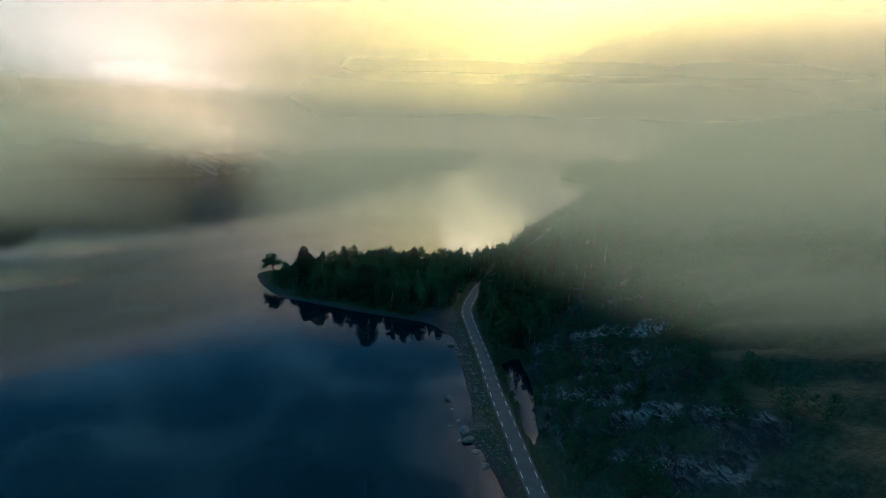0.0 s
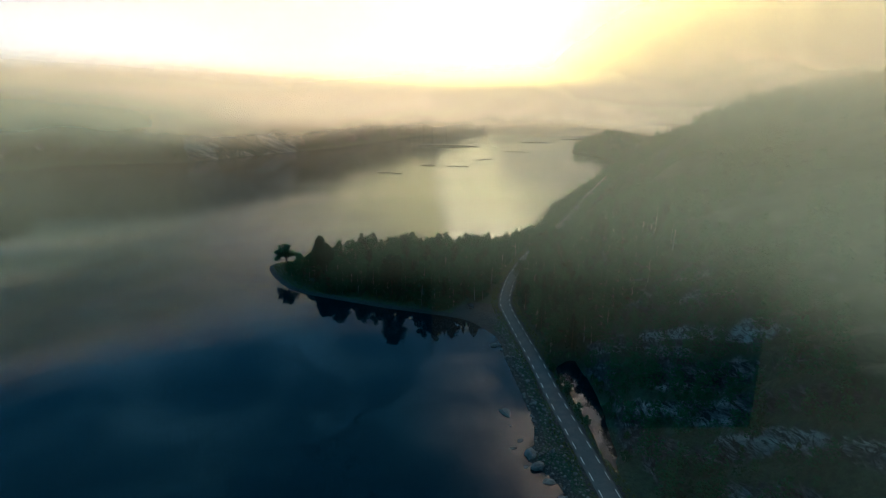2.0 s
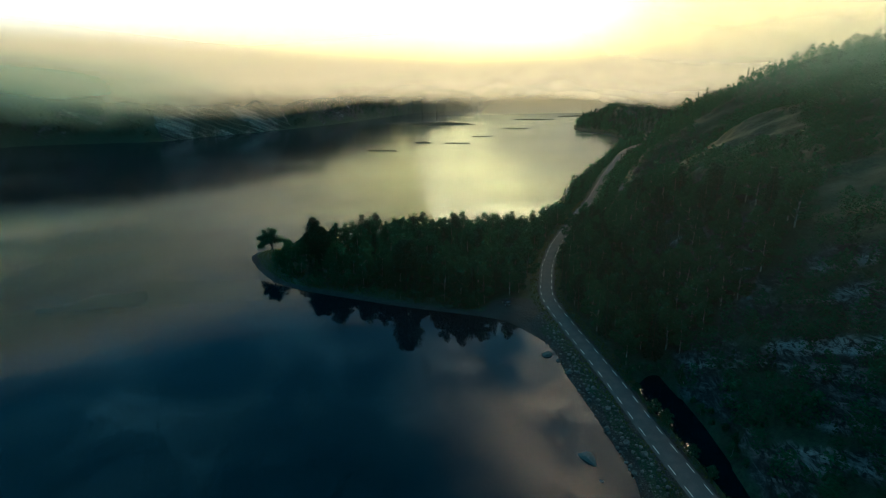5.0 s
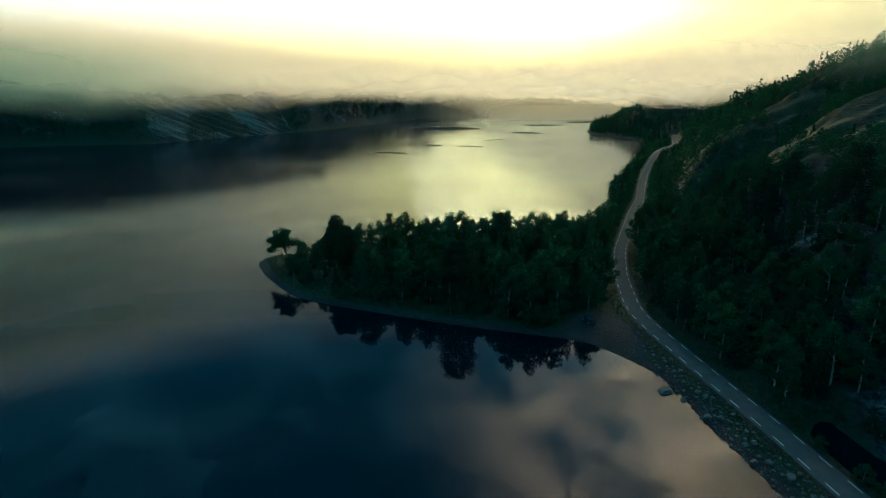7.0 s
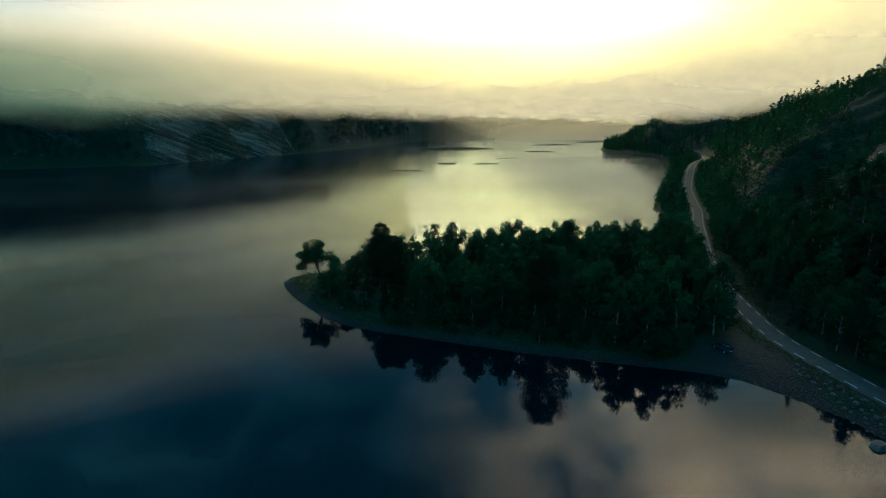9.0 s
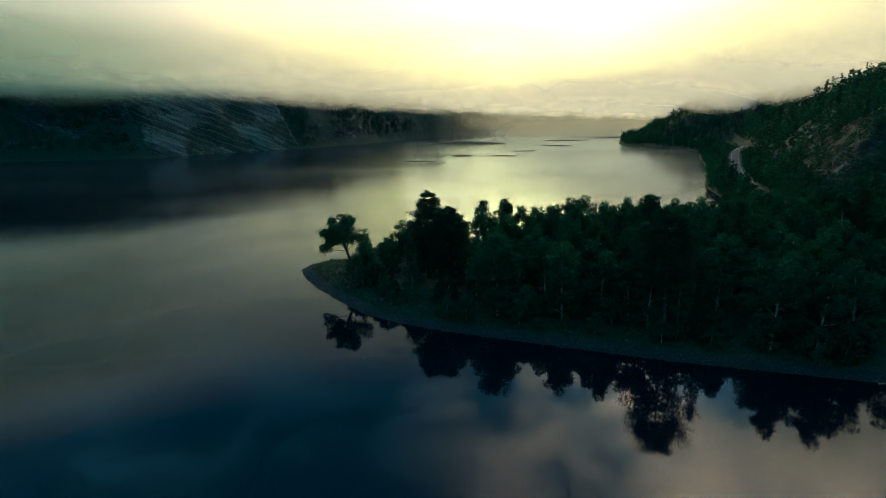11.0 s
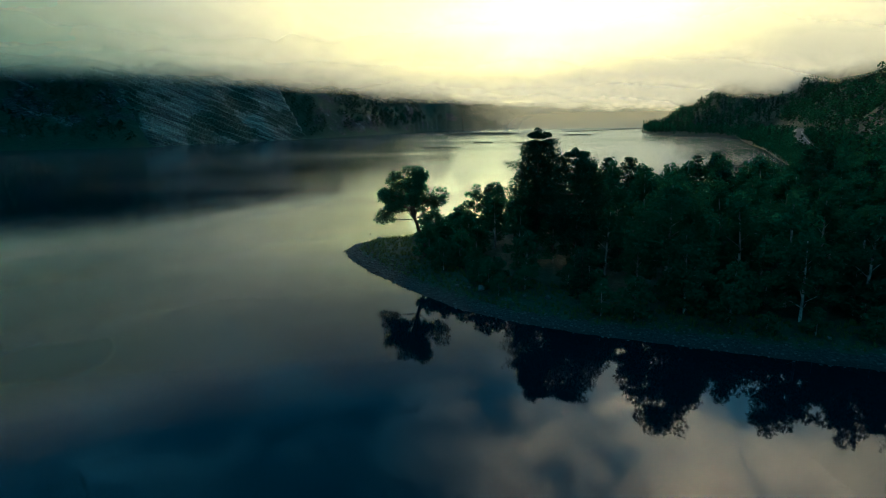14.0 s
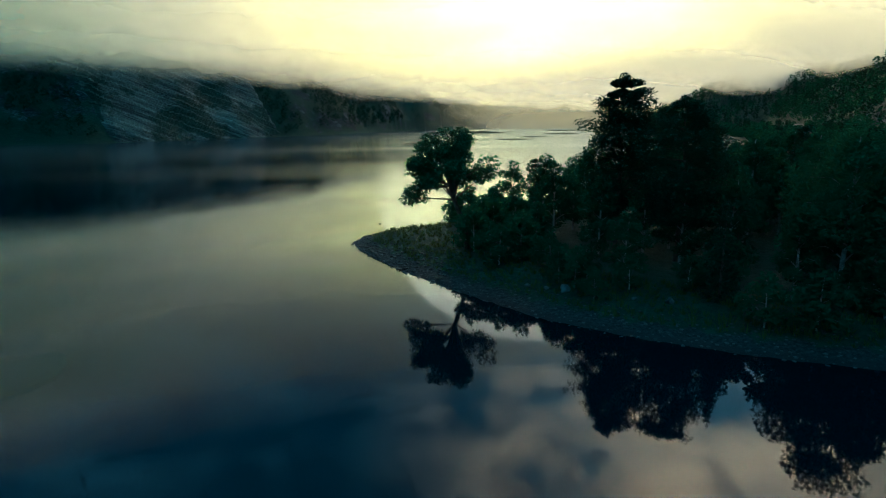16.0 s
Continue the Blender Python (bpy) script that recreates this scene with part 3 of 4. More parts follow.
        # the hilltop mist takes the same painted shade tone
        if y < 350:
            bank(gx, gy - 6, gz, 1.0 * gap * ramp(gx, 55, 125) * ramp(gz, 100, 74), 63.0, off, MAT_MIST_SHADED, "thin mist drifting over the hilltop, shaded blue-green in its colour")
        bank(gx, gy, gz, depth * (1 + 0.6 * shade), foot + 8 * shade, off, MAT_CLOUD_LIT, "low bank of pale morning cloud over the lake, sunlit tone put into its colour")


HAZE_DEPTH, VEIL_DEPTH = 1.0, 0.8
build_fog()


# ---- trees ----
def tube(verts, faces, path, radii, sides=6):
    base = len(verts)
    path = [Vector(p) for p in path]
    for i, (p, r) in enumerate(zip(path, radii)):
        along = (path[min(i + 1, len(path) - 1)] - path[max(i - 1, 0)]).normalized()
        u = along.cross(Vector((0.31, 0.95, 0.1))).normalized()
        w = along.cross(u)
        for k in range(sides):
            a = 2 * math.pi * k / sides
            verts.append(p + (u * math.cos(a) + w * math.sin(a)) * r)
    for i in range(len(path) - 1):
        for k in range(sides):
            a, b = base + i * sides + k, base + i * sides + (k + 1) % sides
            faces.append((a, b, b + sides, a + sides))
    faces.append(tuple(base + (len(path) - 1) * sides + k for k in range(sides)))


def leaves(verts, faces, centre, radius, count, size, rng, flat=1.0, hang=0.0):
    """A loose clump of small bent leaves round centre."""
    c = np.array(centre)
    v = rng.normal(size=(count, 3))
    v /= np.linalg.norm(v, axis=1)[:, None]
    at = c + v * (radius * rng.uniform(0.25, 1.0, (count, 1)) ** 0.6) * np.array([1, 1, flat])
    a = rng.normal(size=(count, 3)) * np.array([1, 1, 0.6])
    a[:, 2] -= hang
    a /= np.linalg.norm(a, axis=1)[:, None]
    b = np.cross(a, rng.normal(size=(count, 3)))
    b /= np.linalg.norm(b, axis=1)[:, None]
    s = size * rng.uniform(0.6, 1.4, (count, 1))
    quad = np.stack([at - a * s, at + b * s * 0.42, at + a * s, at - b * s * 0.42 + np.cross(a, b) * s * 0.2], 1)
    base = len(verts)
    verts.extend(quad.reshape(-1, 3).tolist())
    faces.extend([(base + 4 * i, base + 4 * i + 1, base + 4 * i + 2, base + 4 * i + 3) for i in range(count)])


def limb(verts, faces, path, radii, sides):
    """A tube joined to the nearest corner of the stem."""
    stem = np.array(verts[:42])
    near = int(np.argmin(np.linalg.norm(stem - np.array(path[0]), axis=1)))
    base = len(verts)
    tube(verts, faces, path, radii, sides)
    faces.append((near, base, base + 1))


def broadleaf(name, tall, spread, seed, count=1500, size=0.26, bare=0.25, bark=None, label="", lean=0.06, clumps=13):
    rng = np.random.default_rng(seed)
    tv, tf, cv, cf = [], [], [], []
    bend = np.array(lean) * tall if isinstance(lean, tuple) else rng.uniform(-lean, lean, 2) * tall
    spine = [(bend[0] * k * k, bend[1] * k * k, tall * 0.93 * k - 0.6 * (k == 0)) for k in np.linspace(0, 1, 8)]
    tube(tv, tf, spine, [tall * 0.016 * (1 - 0.88 * k) + 0.02 for k in np.linspace(0, 1, 8)])
    for i in range(clumps):
        k = bare + (0.98 - bare) * (i + 0.5) / clumps
        root = Vector(np.array([np.interp(k * 0.86, np.linspace(0, 1, 8), [s[c] for s in spine]) for c in range(3)]))
        turn = i * 2.4 + rng.uniform(-0.5, 0.5)
        reach = spread * math.sin(math.pi * (0.18 + 0.80 * (k - bare) / (1 - bare))) ** 0.7 * rng.uniform(0.55, 1.05)
        tip = root + Vector((math.cos(turn) * reach, math.sin(turn) * reach, tall * rng.uniform(0.04, 0.14)))
        mid = (root + tip) / 2 + Vector((0, 0, 0.04 * tall))
        limb(tv, tf, [root, mid, tip], [tall * 0.006 * (1.3 - k), tall * 0.004 * (1.3 - k), 0.015], 4)
        r = spread * rng.uniform(0.36, 0.55)
        leaves(cv, cf, tip, r, count // clumps, size, rng, 0.72, 0.3)
        leaves(cv, cf, mid, r * 0.6, count // clumps // 3, size, rng, 0.7, 0.3)
    leaves(cv, cf, spine[-1], spread * 0.4, count // clumps, size, rng, 1.0, 0.3)
    return assemble(name, tv, tf, cv, cf, bark or MAT_BIRCH, MAT_LEAF, label)


def pine(name, tall, spread, seed, count=1600, size=0.3, bare=0.5, label="", layers=9):
    rng = np.random.default_rng(seed)
    tv, tf, cv, cf = [], [], [], []
    bend = rng.uniform(-0.03, 0.03, 2) * tall
    spine = [(bend[0] * k * k, bend[1] * k * k, tall * 0.97 * k - 0.6 * (k == 0)) for k in np.linspace(0, 1, 8)]
    tube(tv, tf, spine, [tall * 0.017 * (1 - 0.85 * k) + 0.02 for k in np.linspace(0, 1, 8)])
    for i in range(layers):
        k = bare + (1 - bare) * (i + 0.3) / layers
        z = tall * k
        for b in range(4):
            turn = b * 1.57 + i * 0.9 + rng.uniform(-0.5, 0.5)
            share = (k - bare) / (1 - bare)
            reach = spread * (1.0 - 0.80 * share ** 1.5) * (0.5 + 0.5 * min(1, share * 4 + 0.3)) * rng.uniform(0.5, 1.1)
            root = Vector((bend[0] * k * k, bend[1] * k * k, z))
            tip = root + Vector((math.cos(turn) * reach, math.sin(turn) * reach, reach * rng.uniform(0.02, 0.3)))
            mid = (root + tip) / 2 - Vector((0, 0, 0.06 * reach))
            limb(tv, tf, [root, mid, tip], [0.07, 0.05, 0.015], 4)
            n = max(10, count // (layers * 4))
            leaves(cv, cf, tip, reach * 0.38 + 0.55, n // 2, size, rng, 0.65)
            leaves(cv, cf, mid * 0.5 + tip * 0.5, reach * 0.40 + 0.5, n // 3, size, rng, 0.75)
            leaves(cv, cf, mid, reach * 0.36 + 0.2, n // 6, size, rng, 0.45)
    leaves(cv, cf, spine[-1], spread * 0.18, count // 30, size, rng, 0.8)
    return assemble(name, tv, tf, cv, cf, MAT_BARK, MAT_NEEDLE, label)


def old_pine(name, tall, spread, seed, layers, bare, label):
    """A full-grown pine: flat plates of needles on crooked boughs, with sky between them."""
    rng = np.random.default_rng(seed)
    tv, tf, cv, cf = [], [], [], []
    ks = np.linspace(0, 1, 8)
    bend = rng.uniform(-0.025, 0.025, 2) * tall
    spine = [(bend[0] * math.sin(3 * k), bend[1] * math.sin(4 * k), tall * 0.97 * k - 0.6 * (k == 0)) for k in ks]
    tube(tv, tf, spine, [tall * 0.016 * (1 - 0.85 * k) + 0.02 for k in ks])
    for i in range(layers):
        share = (i + 0.5) / layers
        k = bare + (0.985 - bare) * share
        root = Vector([float(np.interp(k, ks, [q[c] for q in spine])) for c in range(3)])
        wide = spread * float(np.interp(share, [0, 0.3, 0.66, 0.86, 1.0], [0.60, 1.0, 0.80, 0.52, 0.20]))
        for b in range(5 if share < 0.85 else 4):
            turn = b * 1.26 + i * 0.8 + rng.uniform(-0.4, 0.4)
            reach = wide * rng.uniform(0.55, 1.12)
            tip = root + Vector((math.cos(turn) * reach, math.sin(turn) * reach, reach * rng.uniform(0.05, 0.28)))
            mid = (root + tip) / 2 + Vector((rng.uniform(-0.2, 0.2), rng.uniform(-0.2, 0.2), -0.05 * reach))
            limb(tv, tf, [root, mid, tip], [0.085, 0.055, 0.018], 4)
            for at, r, n in ((tip, 0.34, 95), (tip * 0.7 + mid * 0.3, 0.34, 85), (mid * 0.7 + tip * 0.3, 0.30, 60)):
                for _ in range(2):
                    spot = at + Vector((rng.uniform(-1, 1), rng.uniform(-1, 1), 0.15)) * (0.22 * reach)
                    leaves(cv, cf, spot, r * reach + 0.35, n, 0.16, rng, 0.6)
    leaves(cv, cf, spine[-1], 0.6, 110, 0.15, rng, 0.9)
    return assemble(name, tv, tf, cv, cf, MAT_BARK, MAT_NEEDLE, label)


def spruce(name, tall, spread, seed, count=1400, size=0.3, label=""):
    rng = np.random.default_rng(seed)
    tv, tf, cv, cf = [], [], [], []
    tube(tv, tf, [(0, 0, -0.6), (0, 0, tall * 0.5), (0, 0, tall)], [tall * 0.014, tall * 0.008, 0.015])
    layers = 15
    for i in range(layers):
        k = 0.08 + 0.92 * (i / layers)
        reach = spread * (1 - k) ** 0.85 + 0.12
        for b in range(6):
            turn = b * 1.047 + i * 0.55 + rng.uniform(-0.25, 0.25)
            r = reach * rng.uniform(0.75, 1.12)
            tip = np.array([math.cos(turn) * r, math.sin(turn) * r, tall * k - 0.22 * r])
            root = np.array([0, 0, tall * k + 0.1 * r])
            n = max(4, int(count / (layers * 6) * (0.4 + 1.2 * (1 - k))))
            for s in (0.45, 0.8, 1.0):
                leaves(cv, cf, root * (1 - s) + tip * s, 0.22 * r + 0.12, n // 3 + 1, size, rng, 0.5, 0.5)
    leaves(cv, cf, (0, 0, tall - 0.2), 0.2, 8, size * 0.7, rng, 2.0)
    return assemble(name, tv, tf, cv, cf, MAT_BARK, MAT_NEEDLE, label)


def assemble(name, tv, tf, cv, cf, bark, leaf, label):
    top = new(name)
    top.empty_display_size = 0.3
    part("trunk", mesh_of("trunk", tv, tf, bark), top)
    part("crown", mesh_of("crown", cv, cf, leaf, False), top)
    return tagged(top, label, "tree")


def planted(ob, x, y, turn=0.0, scale=1.0, group=""):
    ob.matrix_basis = pose(x, y, height_at(x, y), 0, 0, turn) @ Matrix.Scale(scale, 4)
    if group:
        tagged(ob, group=group)
    return ob


# the lone tree and the tall pines on the point
def lone_tree():
    rng = np.random.default_rng(11)
    tv, tf, cv, cf = [], [], [], []
    spine = [(0.3, 0, -0.6), (0.1, 0, 1.6), (-0.5, 0.1, 3.6), (-1.2, 0.1, 5.6), (-1.7, 0, 7.2), (-2.2, 0, 9.0), (-2.4, 0, 11.0)]
    tube(tv, tf, spine, [0.36, 0.30, 0.27, 0.24, 0.2, 0.13, 0.05], 8)
    tips = [(-6.0, 0.2, 5.6), (-5.7, -0.9, 6.8), (-5.2, 1.2, 6.6), (2.6, 0.4, 8.6), (2.3, -0.9, 9.6), (1.6, 1.3, 8.2), (-2.2, 0.4, 12.9), (-0.4, -0.5, 13.0)]
    while len(tips) < 40:
        v = rng.uniform(-1, 1, 3)
        if 0.3 < np.linalg.norm(v) < 1 and v[2] > -0.55:
            tips.append((-2.3 + v[0] * 4.2, v[1] * 3.6, 9.4 + v[2] * 3.5))
    for i, tip in enumerate(tips):
        root = Vector(spine[3 + i % 3])
        tip = Vector(tip) + Vector(rng.uniform(-0.3, 0.3, 3))
        mid = (root + tip) / 2 + Vector((0, 0, -0.15 + 0.5 * rng.random()))
        limb(tv, tf, [root, mid, tip], [0.10, 0.065, 0.02], 5)
        leaves(cv, cf, tip, rng.uniform(1.0, 1.5), 220, 0.2, rng, 0.75, 0.2)
        leaves(cv, cf, (mid + tip) / 2, 1.0, 90, 0.2, rng, 0.6, 0.2)
    return assemble("lone_tree", tv, tf, cv, cf, MAT_BARK, MAT_LEAF, "round-crowned tree with a leaning bare trunk on the grassy point")


planted(lone_tree(), -91.9, 299.2, 0, 1.04)
planted(old_pine("tall_pine", 19.4, 4.1, 21, 13, 0.22, "tall dark pine with layered flat boughs above the wood"), -75.3, 295.3, 10)
planted(old_pine("broad_pine", 16.9, 4.2, 22, 12, 0.22, "broad dark pine beside the tallest pine"), -71.0, 289.6, 70)
planted(old_pine("shore_pine", 19.4, 5.2, 23, 10, 0.40, "spreading dark pine standing by the gravel shore"), -37, 263, 120)
planted(broadleaf("tall_birch", 14.2, 4.6, 24, 7000, 0.22, 0.24, MAT_BIRCH, "tall broad birch with a pale bare trunk above the beach", 0.02, 20), -63.2, 276.8, 0)

BIRCHES = [broadleaf("birch", 11.5, 3.2, 31 + i, 2100, 0.27, 0.10, MAT_BIRCH, "slender birch with pale trunk and dense dark-green leaves") for i in range(4)]
SPRUCES = [spruce("spruce", 14.5, 2.5, 41 + i, 1500, 0.3, "dark pointed spruce with drooping boughs in the wood") for i in range(2)]
PINES = [pine("pine", 14.0, 3.0, 51 + i, 1500, 0.3, 0.35, "dark pine with a long trunk among the birches", 9) for i in range(2)]
SHRUBS = [broadleaf("shrub", 4.2, 2.0, 61 + i, 700, 0.24, 0.08, MAT_BIRCH, "low leafy willow shrub at the edge of the wood", 0.1, 8) for i in range(2)]
for ob in BIRCHES + SPRUCES + PINES + SHRUBS:
    ob.matrix_basis = pose(0, 0, 0)


def ground_facts(px, py):
    d, _, _ = polyline_distance(px, py, LAKE, True)
    d = np.where(inside(px, py, LAKE), -d, d)
    rd, _, _ = polyline_distance(px, py, ROAD_LINE)
    pd, _, _ = polyline_distance(px, py, POND, True)
    pd = np.where(inside(px, py, POND), -pd, pd)
    return d, rd, pd


def scatter(x0, x1, y0, y1, gap, tries, seed):
    rng = np.random.default_rng(seed)
    kept = np.zeros((0, 2))
    for x, y in rng.uniform((x0, y0), (x1, y1), (tries, 2)):
        if not len(kept) or np.min(np.hypot(kept[:, 0] - x, kept[:, 1] - y)) > gap:
            kept = np.vstack([kept, (x, y)])
    return kept


def plant_wood():
    rng = np.random.default_rng(5)
    spots = scatter(-104, 62, 206, 350, 4.0, 7000, 6)
    d, rd, pd = ground_facts(spots[:, 0], spots[:, 1])
    _, fs, _ = polyline_distance(spots[:, 0], spots[:, 1], FOOT)
    used = {}
    for (x, y), dd, r, p in zip(spots, d, rd, pd):
        if dd < 4.8 or r < 5.5 or x < -90 or math.hypot(x + 3, y - 249) < 8 or (r < 9 and x < 11 and y < 262) or p < 2:
            continue
        kind = rng.random()
        edge = dd < 10
        if edge and kind < 0.25:
            src, s = SHRUBS[rng.integers(2)], rng.uniform(0.8, 1.4)
        elif kind < 0.80:
            src, s = BIRCHES[rng.integers(4)], rng.uniform(0.72, 1.15)
        elif kind < 0.91:
            src, s = SPRUCES[rng.integers(2)], rng.uniform(0.6, 1.0)
        else:
            src, s = PINES[rng.integers(2)], rng.uniform(0.8, 1.1)
        if x < -83 and src not in SHRUBS:
            src, s = SHRUBS[rng.integers(2)], rng.uniform(0.8, 1.3)
        elif x < -64:
            s *= 0.78
        elif x < -40:
            s *= 0.95
        ob = src if src not in used else copy_thing(src, pose(0, 0, 0))
        used[src] = True
        planted(ob, x, y, rng.uniform(0, 360), s, "wood on the headland")

    fringe = scatter(-100, 14, 246, 335, 2.6, 5000, 8)
    d, rd, pd = ground_facts(fringe[:, 0], fringe[:, 1])
    for (x, y), dd, r in zip(fringe, d, rd):
        if 3.8 < dd < 11 and r > 5 and math.hypot(x + 3, y - 249) > 8 and x > -92 and (y < 300 or x < -60) and rng.random() < 0.7:
            planted(copy_thing(SHRUBS[rng.integers(2)], pose(0, 0, 0)), x, y, rng.uniform(0, 360), rng.uniform(0.5, 1.25), "shrubs along the shore")

    rim = scatter(17, 38, 144, 216, 2.2, 3000, 18)
    d, rd, pd = ground_facts(rim[:, 0], rim[:, 1])
    for (x, y), r, p in zip(rim, rd, pd):
        if 0.6 < p < 3.6 and r > 3.6 and rng.random() < 0.7:
            planted(copy_thing(SHRUBS[rng.integers(2)], pose(0, 0, 0)), x, y, rng.uniform(0, 360), rng.uniform(0.3, 0.75), "shrubs round the pond")


plant_wood()


# ---- woods too many to count ----
def grove(name, template, spots, scales, turns, mat, label):
    """Many trees of one template, joined."""
    tv, tf = np.array(template[0]), np.array(template[1])
    z = terrain(spots[:, 0], spots[:, 1])
    c, s = np.cos(turns), np.sin(turns)
    v = tv[None] * scales[:, None, None]
    x = v[..., 0] * c[:, None] - v[..., 1] * s[:, None] + spots[:, None, 0]
    y = v[..., 0] * s[:, None] + v[..., 1] * c[:, None] + spots[:, None, 1]
    verts = np.stack([x, y, v[..., 2] + z[:, None]], -1).reshape(-1, 3)
    faces = (tf[None] + (np.arange(len(spots)) * len(tv))[:, None, None]).reshape(-1, tf.shape[1])
    ob = new(name, mesh_of(name, verts.tolist(), faces.tolist(), mat, False))
    return tagged(ob, label, "woods", kind="stuff")


def crown_only(seed, tall, spread, clumps, each, size, pointed):
    rng = np.random.default_rng(seed)
    v, f = [], []
    for i in range(clumps):
        k = (i + 0.5) / clumps
        turn = i * 2.4
        wide = spread * ((1 - k) if pointed else math.sin(math.pi * (0.15 + 0.8 * k)) ** 0.7)
        at = (math.cos(turn) * wide * 0.55, math.sin(turn) * wide * 0.55, tall * (0.12 + 0.82 * k))
        leaves(v, f, at, max(wide * 0.55, 0.4), each, size, rng, 0.9, 0.4)
    return v, f


def jittered(x0, x1, y0, y1, gap, seed):
    rng = np.random.default_rng(seed)
    gx, gy = np.meshgrid(np.arange(x0, x1, gap), np.arange(y0, y1, gap))
    spots = np.stack([gx.ravel(), gy.ravel()], 1)
    return spots + rng.uniform(-0.48, 0.48, spots.shape) * gap


def hill_side(px, py):
    e, fs, _ = polyline_distance(px, py, FOOT)
    foot = np.array(FOOT)
    a, b = foot[fs], foot[fs + 1]
    return np.where((b[:, 0] - a[:, 0]) * (py - a[:, 1]) - (b[:, 1] - a[:, 1]) * (px - a[:, 0]) < 0, e, -e)


def plant_hills():
    rng = np.random.default_rng(77)

    def sown(spots, keep, template, lo, hi, mat, name, label):
        spots = spots[keep]
        return grove(name, template, spots, rng.uniform(lo, hi, len(spots)), rng.uniform(0, 6.28, len(spots)), mat, label)

    near = jittered(28, 190, 96, 420, 3.9, 1)
    d, rd, pd = ground_facts(near[:, 0], near[:, 1])
    e = hill_side(near[:, 0], near[:, 1])
    bald = lumps(near[:, 0], near[:, 1], 26, 12, 3)
    ok = (e > 1) & (rd > 6) & (pd > 2) & ~((near[:, 0] < 62) & (near[:, 1] > 206) & (near[:, 1] < 350)) & (bald < np.where(near[:, 1] < 340, 0.14, 0.36)) & ((near[:, 1] > 250) | (terrain(near[:, 0], near[:, 1]) < 62))
    pick = rng.random(len(near))
    sown(near, ok & (pick < 0.86), crown_only(3, 6.0, 2.7, 10, 20, 0.36, False), 0.4, 1.25, MAT_LEAF, "hillside_birches", "dense young birch wood covering the steep hillside")
    sown(near, ok & (pick >= 0.86), crown_only(4, 8.0, 1.8, 9, 16, 0.36, True), 0.45, 1.1, MAT_NEEDLE, "hillside_pines", "scattered dark conifers on the steep hillside")
    far = jittered(20, 620, 350, 1250, 6.2, 2)
    d, rd, pd = ground_facts(far[:, 0], far[:, 1])
    e = hill_side(far[:, 0], far[:, 1])
    bald = lumps(far[:, 0], far[:, 1], 40, 13, 3)
    ok = (d > 2) & (rd > 6) & (e < 200) & (bald < 0.75) & ((far[:, 1] > 420) | (far[:, 0] > 190) | (e < 1)) & ((far[:, 1] > 346) | (far[:, 0] > 60))
    pick = rng.random(len(far))
    sown(far, ok & (pick < 0.55), crown_only(5, 9.0, 3.6, 8, 11, 0.75, False), 0.6, 1.3, MAT_LEAF, "shore_birches", "birch wood running along the far lakeside slope")
    sown(far, ok & (pick >= 0.55), crown_only(6, 12.0, 2.6, 8, 11, 0.7, True), 0.6, 1.2, MAT_NEEDLE, "shore_conifers", "dark conifers along the far lakeside slope")
    strip = jittered(20, 190, 346, 720, 2.7, 4)
    d, rd, _ = ground_facts(strip[:, 0], strip[:, 1])
    ok = (d > 0.8) & (rd > 4.4) & (rd < 26) & (hill_side(strip[:, 0], strip[:, 1]) < 5)
    sown(strip, ok, crown_only(9, 4.2, 2.0, 7, 16, 0.34, False), 0.5, 1.5, MAT_LEAF, "roadside_bushes", "leafy birch bushes between the road and the lake")
    west = jittered(-760, 420, 520, 1700, 7.0, 3)
    d, _, _ = polyline_distance(west[:, 0], west[:, 1], LAKE, True)
    d = np.where(inside(west[:, 0], west[:, 1], LAKE), -d, d)
    dw, _, _ = polyline_distance(west[:, 0], west[:, 1], WEST + [FAR[-1]])
    df, _, _ = polyline_distance(west[:, 0], west[:, 1], FAR)
    bald = lumps(west[:, 0] * 0.8 + west[:, 1] * 0.6, west[:, 1] * 0.25 - west[:, 0] * 0.3, 60, 14, 3)
    ok = (d > 6) & (d < 170) & (np.minimum(dw, df) < d + 1) & (bald < 0.40)
    fu, fv = (west[:, 0] + 345) * 0.643 + (west[:, 1] - 765) * 0.766, -(west[:, 0] + 345) * 0.766 + (west[:, 1] - 765) * 0.643
    ok &= ~((fu > -12) & (fu < 185) & (fv < 70))
    sown(west, ok, crown_only(8, 10.0, 4.0, 6, 8, 1.1, False), 0.5, 1.1, MAT_NEEDLE, "mountain_woods", "dark woods clinging to the mountain across the lake")


plant_hills()


# ---- stones ----
def stone_mesh(name, seed, flat=0.7, rings=2):
    rng = np.random.default_rng(seed)
    bm = bmesh.new()
    bmesh.ops.create_icosphere(bm, subdivisions=rings, radius=1.0)
    cuts = [(Vector(rng.normal(size=3)).normalized(), rng.uniform(0.55, 0.85)) for _ in range(9)]
    for v in bm.verts:
        for n, k in cuts:
            over = v.co.dot(n) - k
            if over > 0:
                v.co -= n * over * 0.9
        v.co *= 1 + 0.10 * noise.noise(v.co * 2.3 + Vector((seed, 0, 0)))
        v.co.z *= flat
    me = bpy.data.meshes.new(name)
    bm.to_mesh(me)
    bm.free()
    me.materials.append(MAT_STONE)
    return me


STONES = [stone_mesh("stone", 100 + i, 0.6 + 0.08 * i) for i in range(5)]


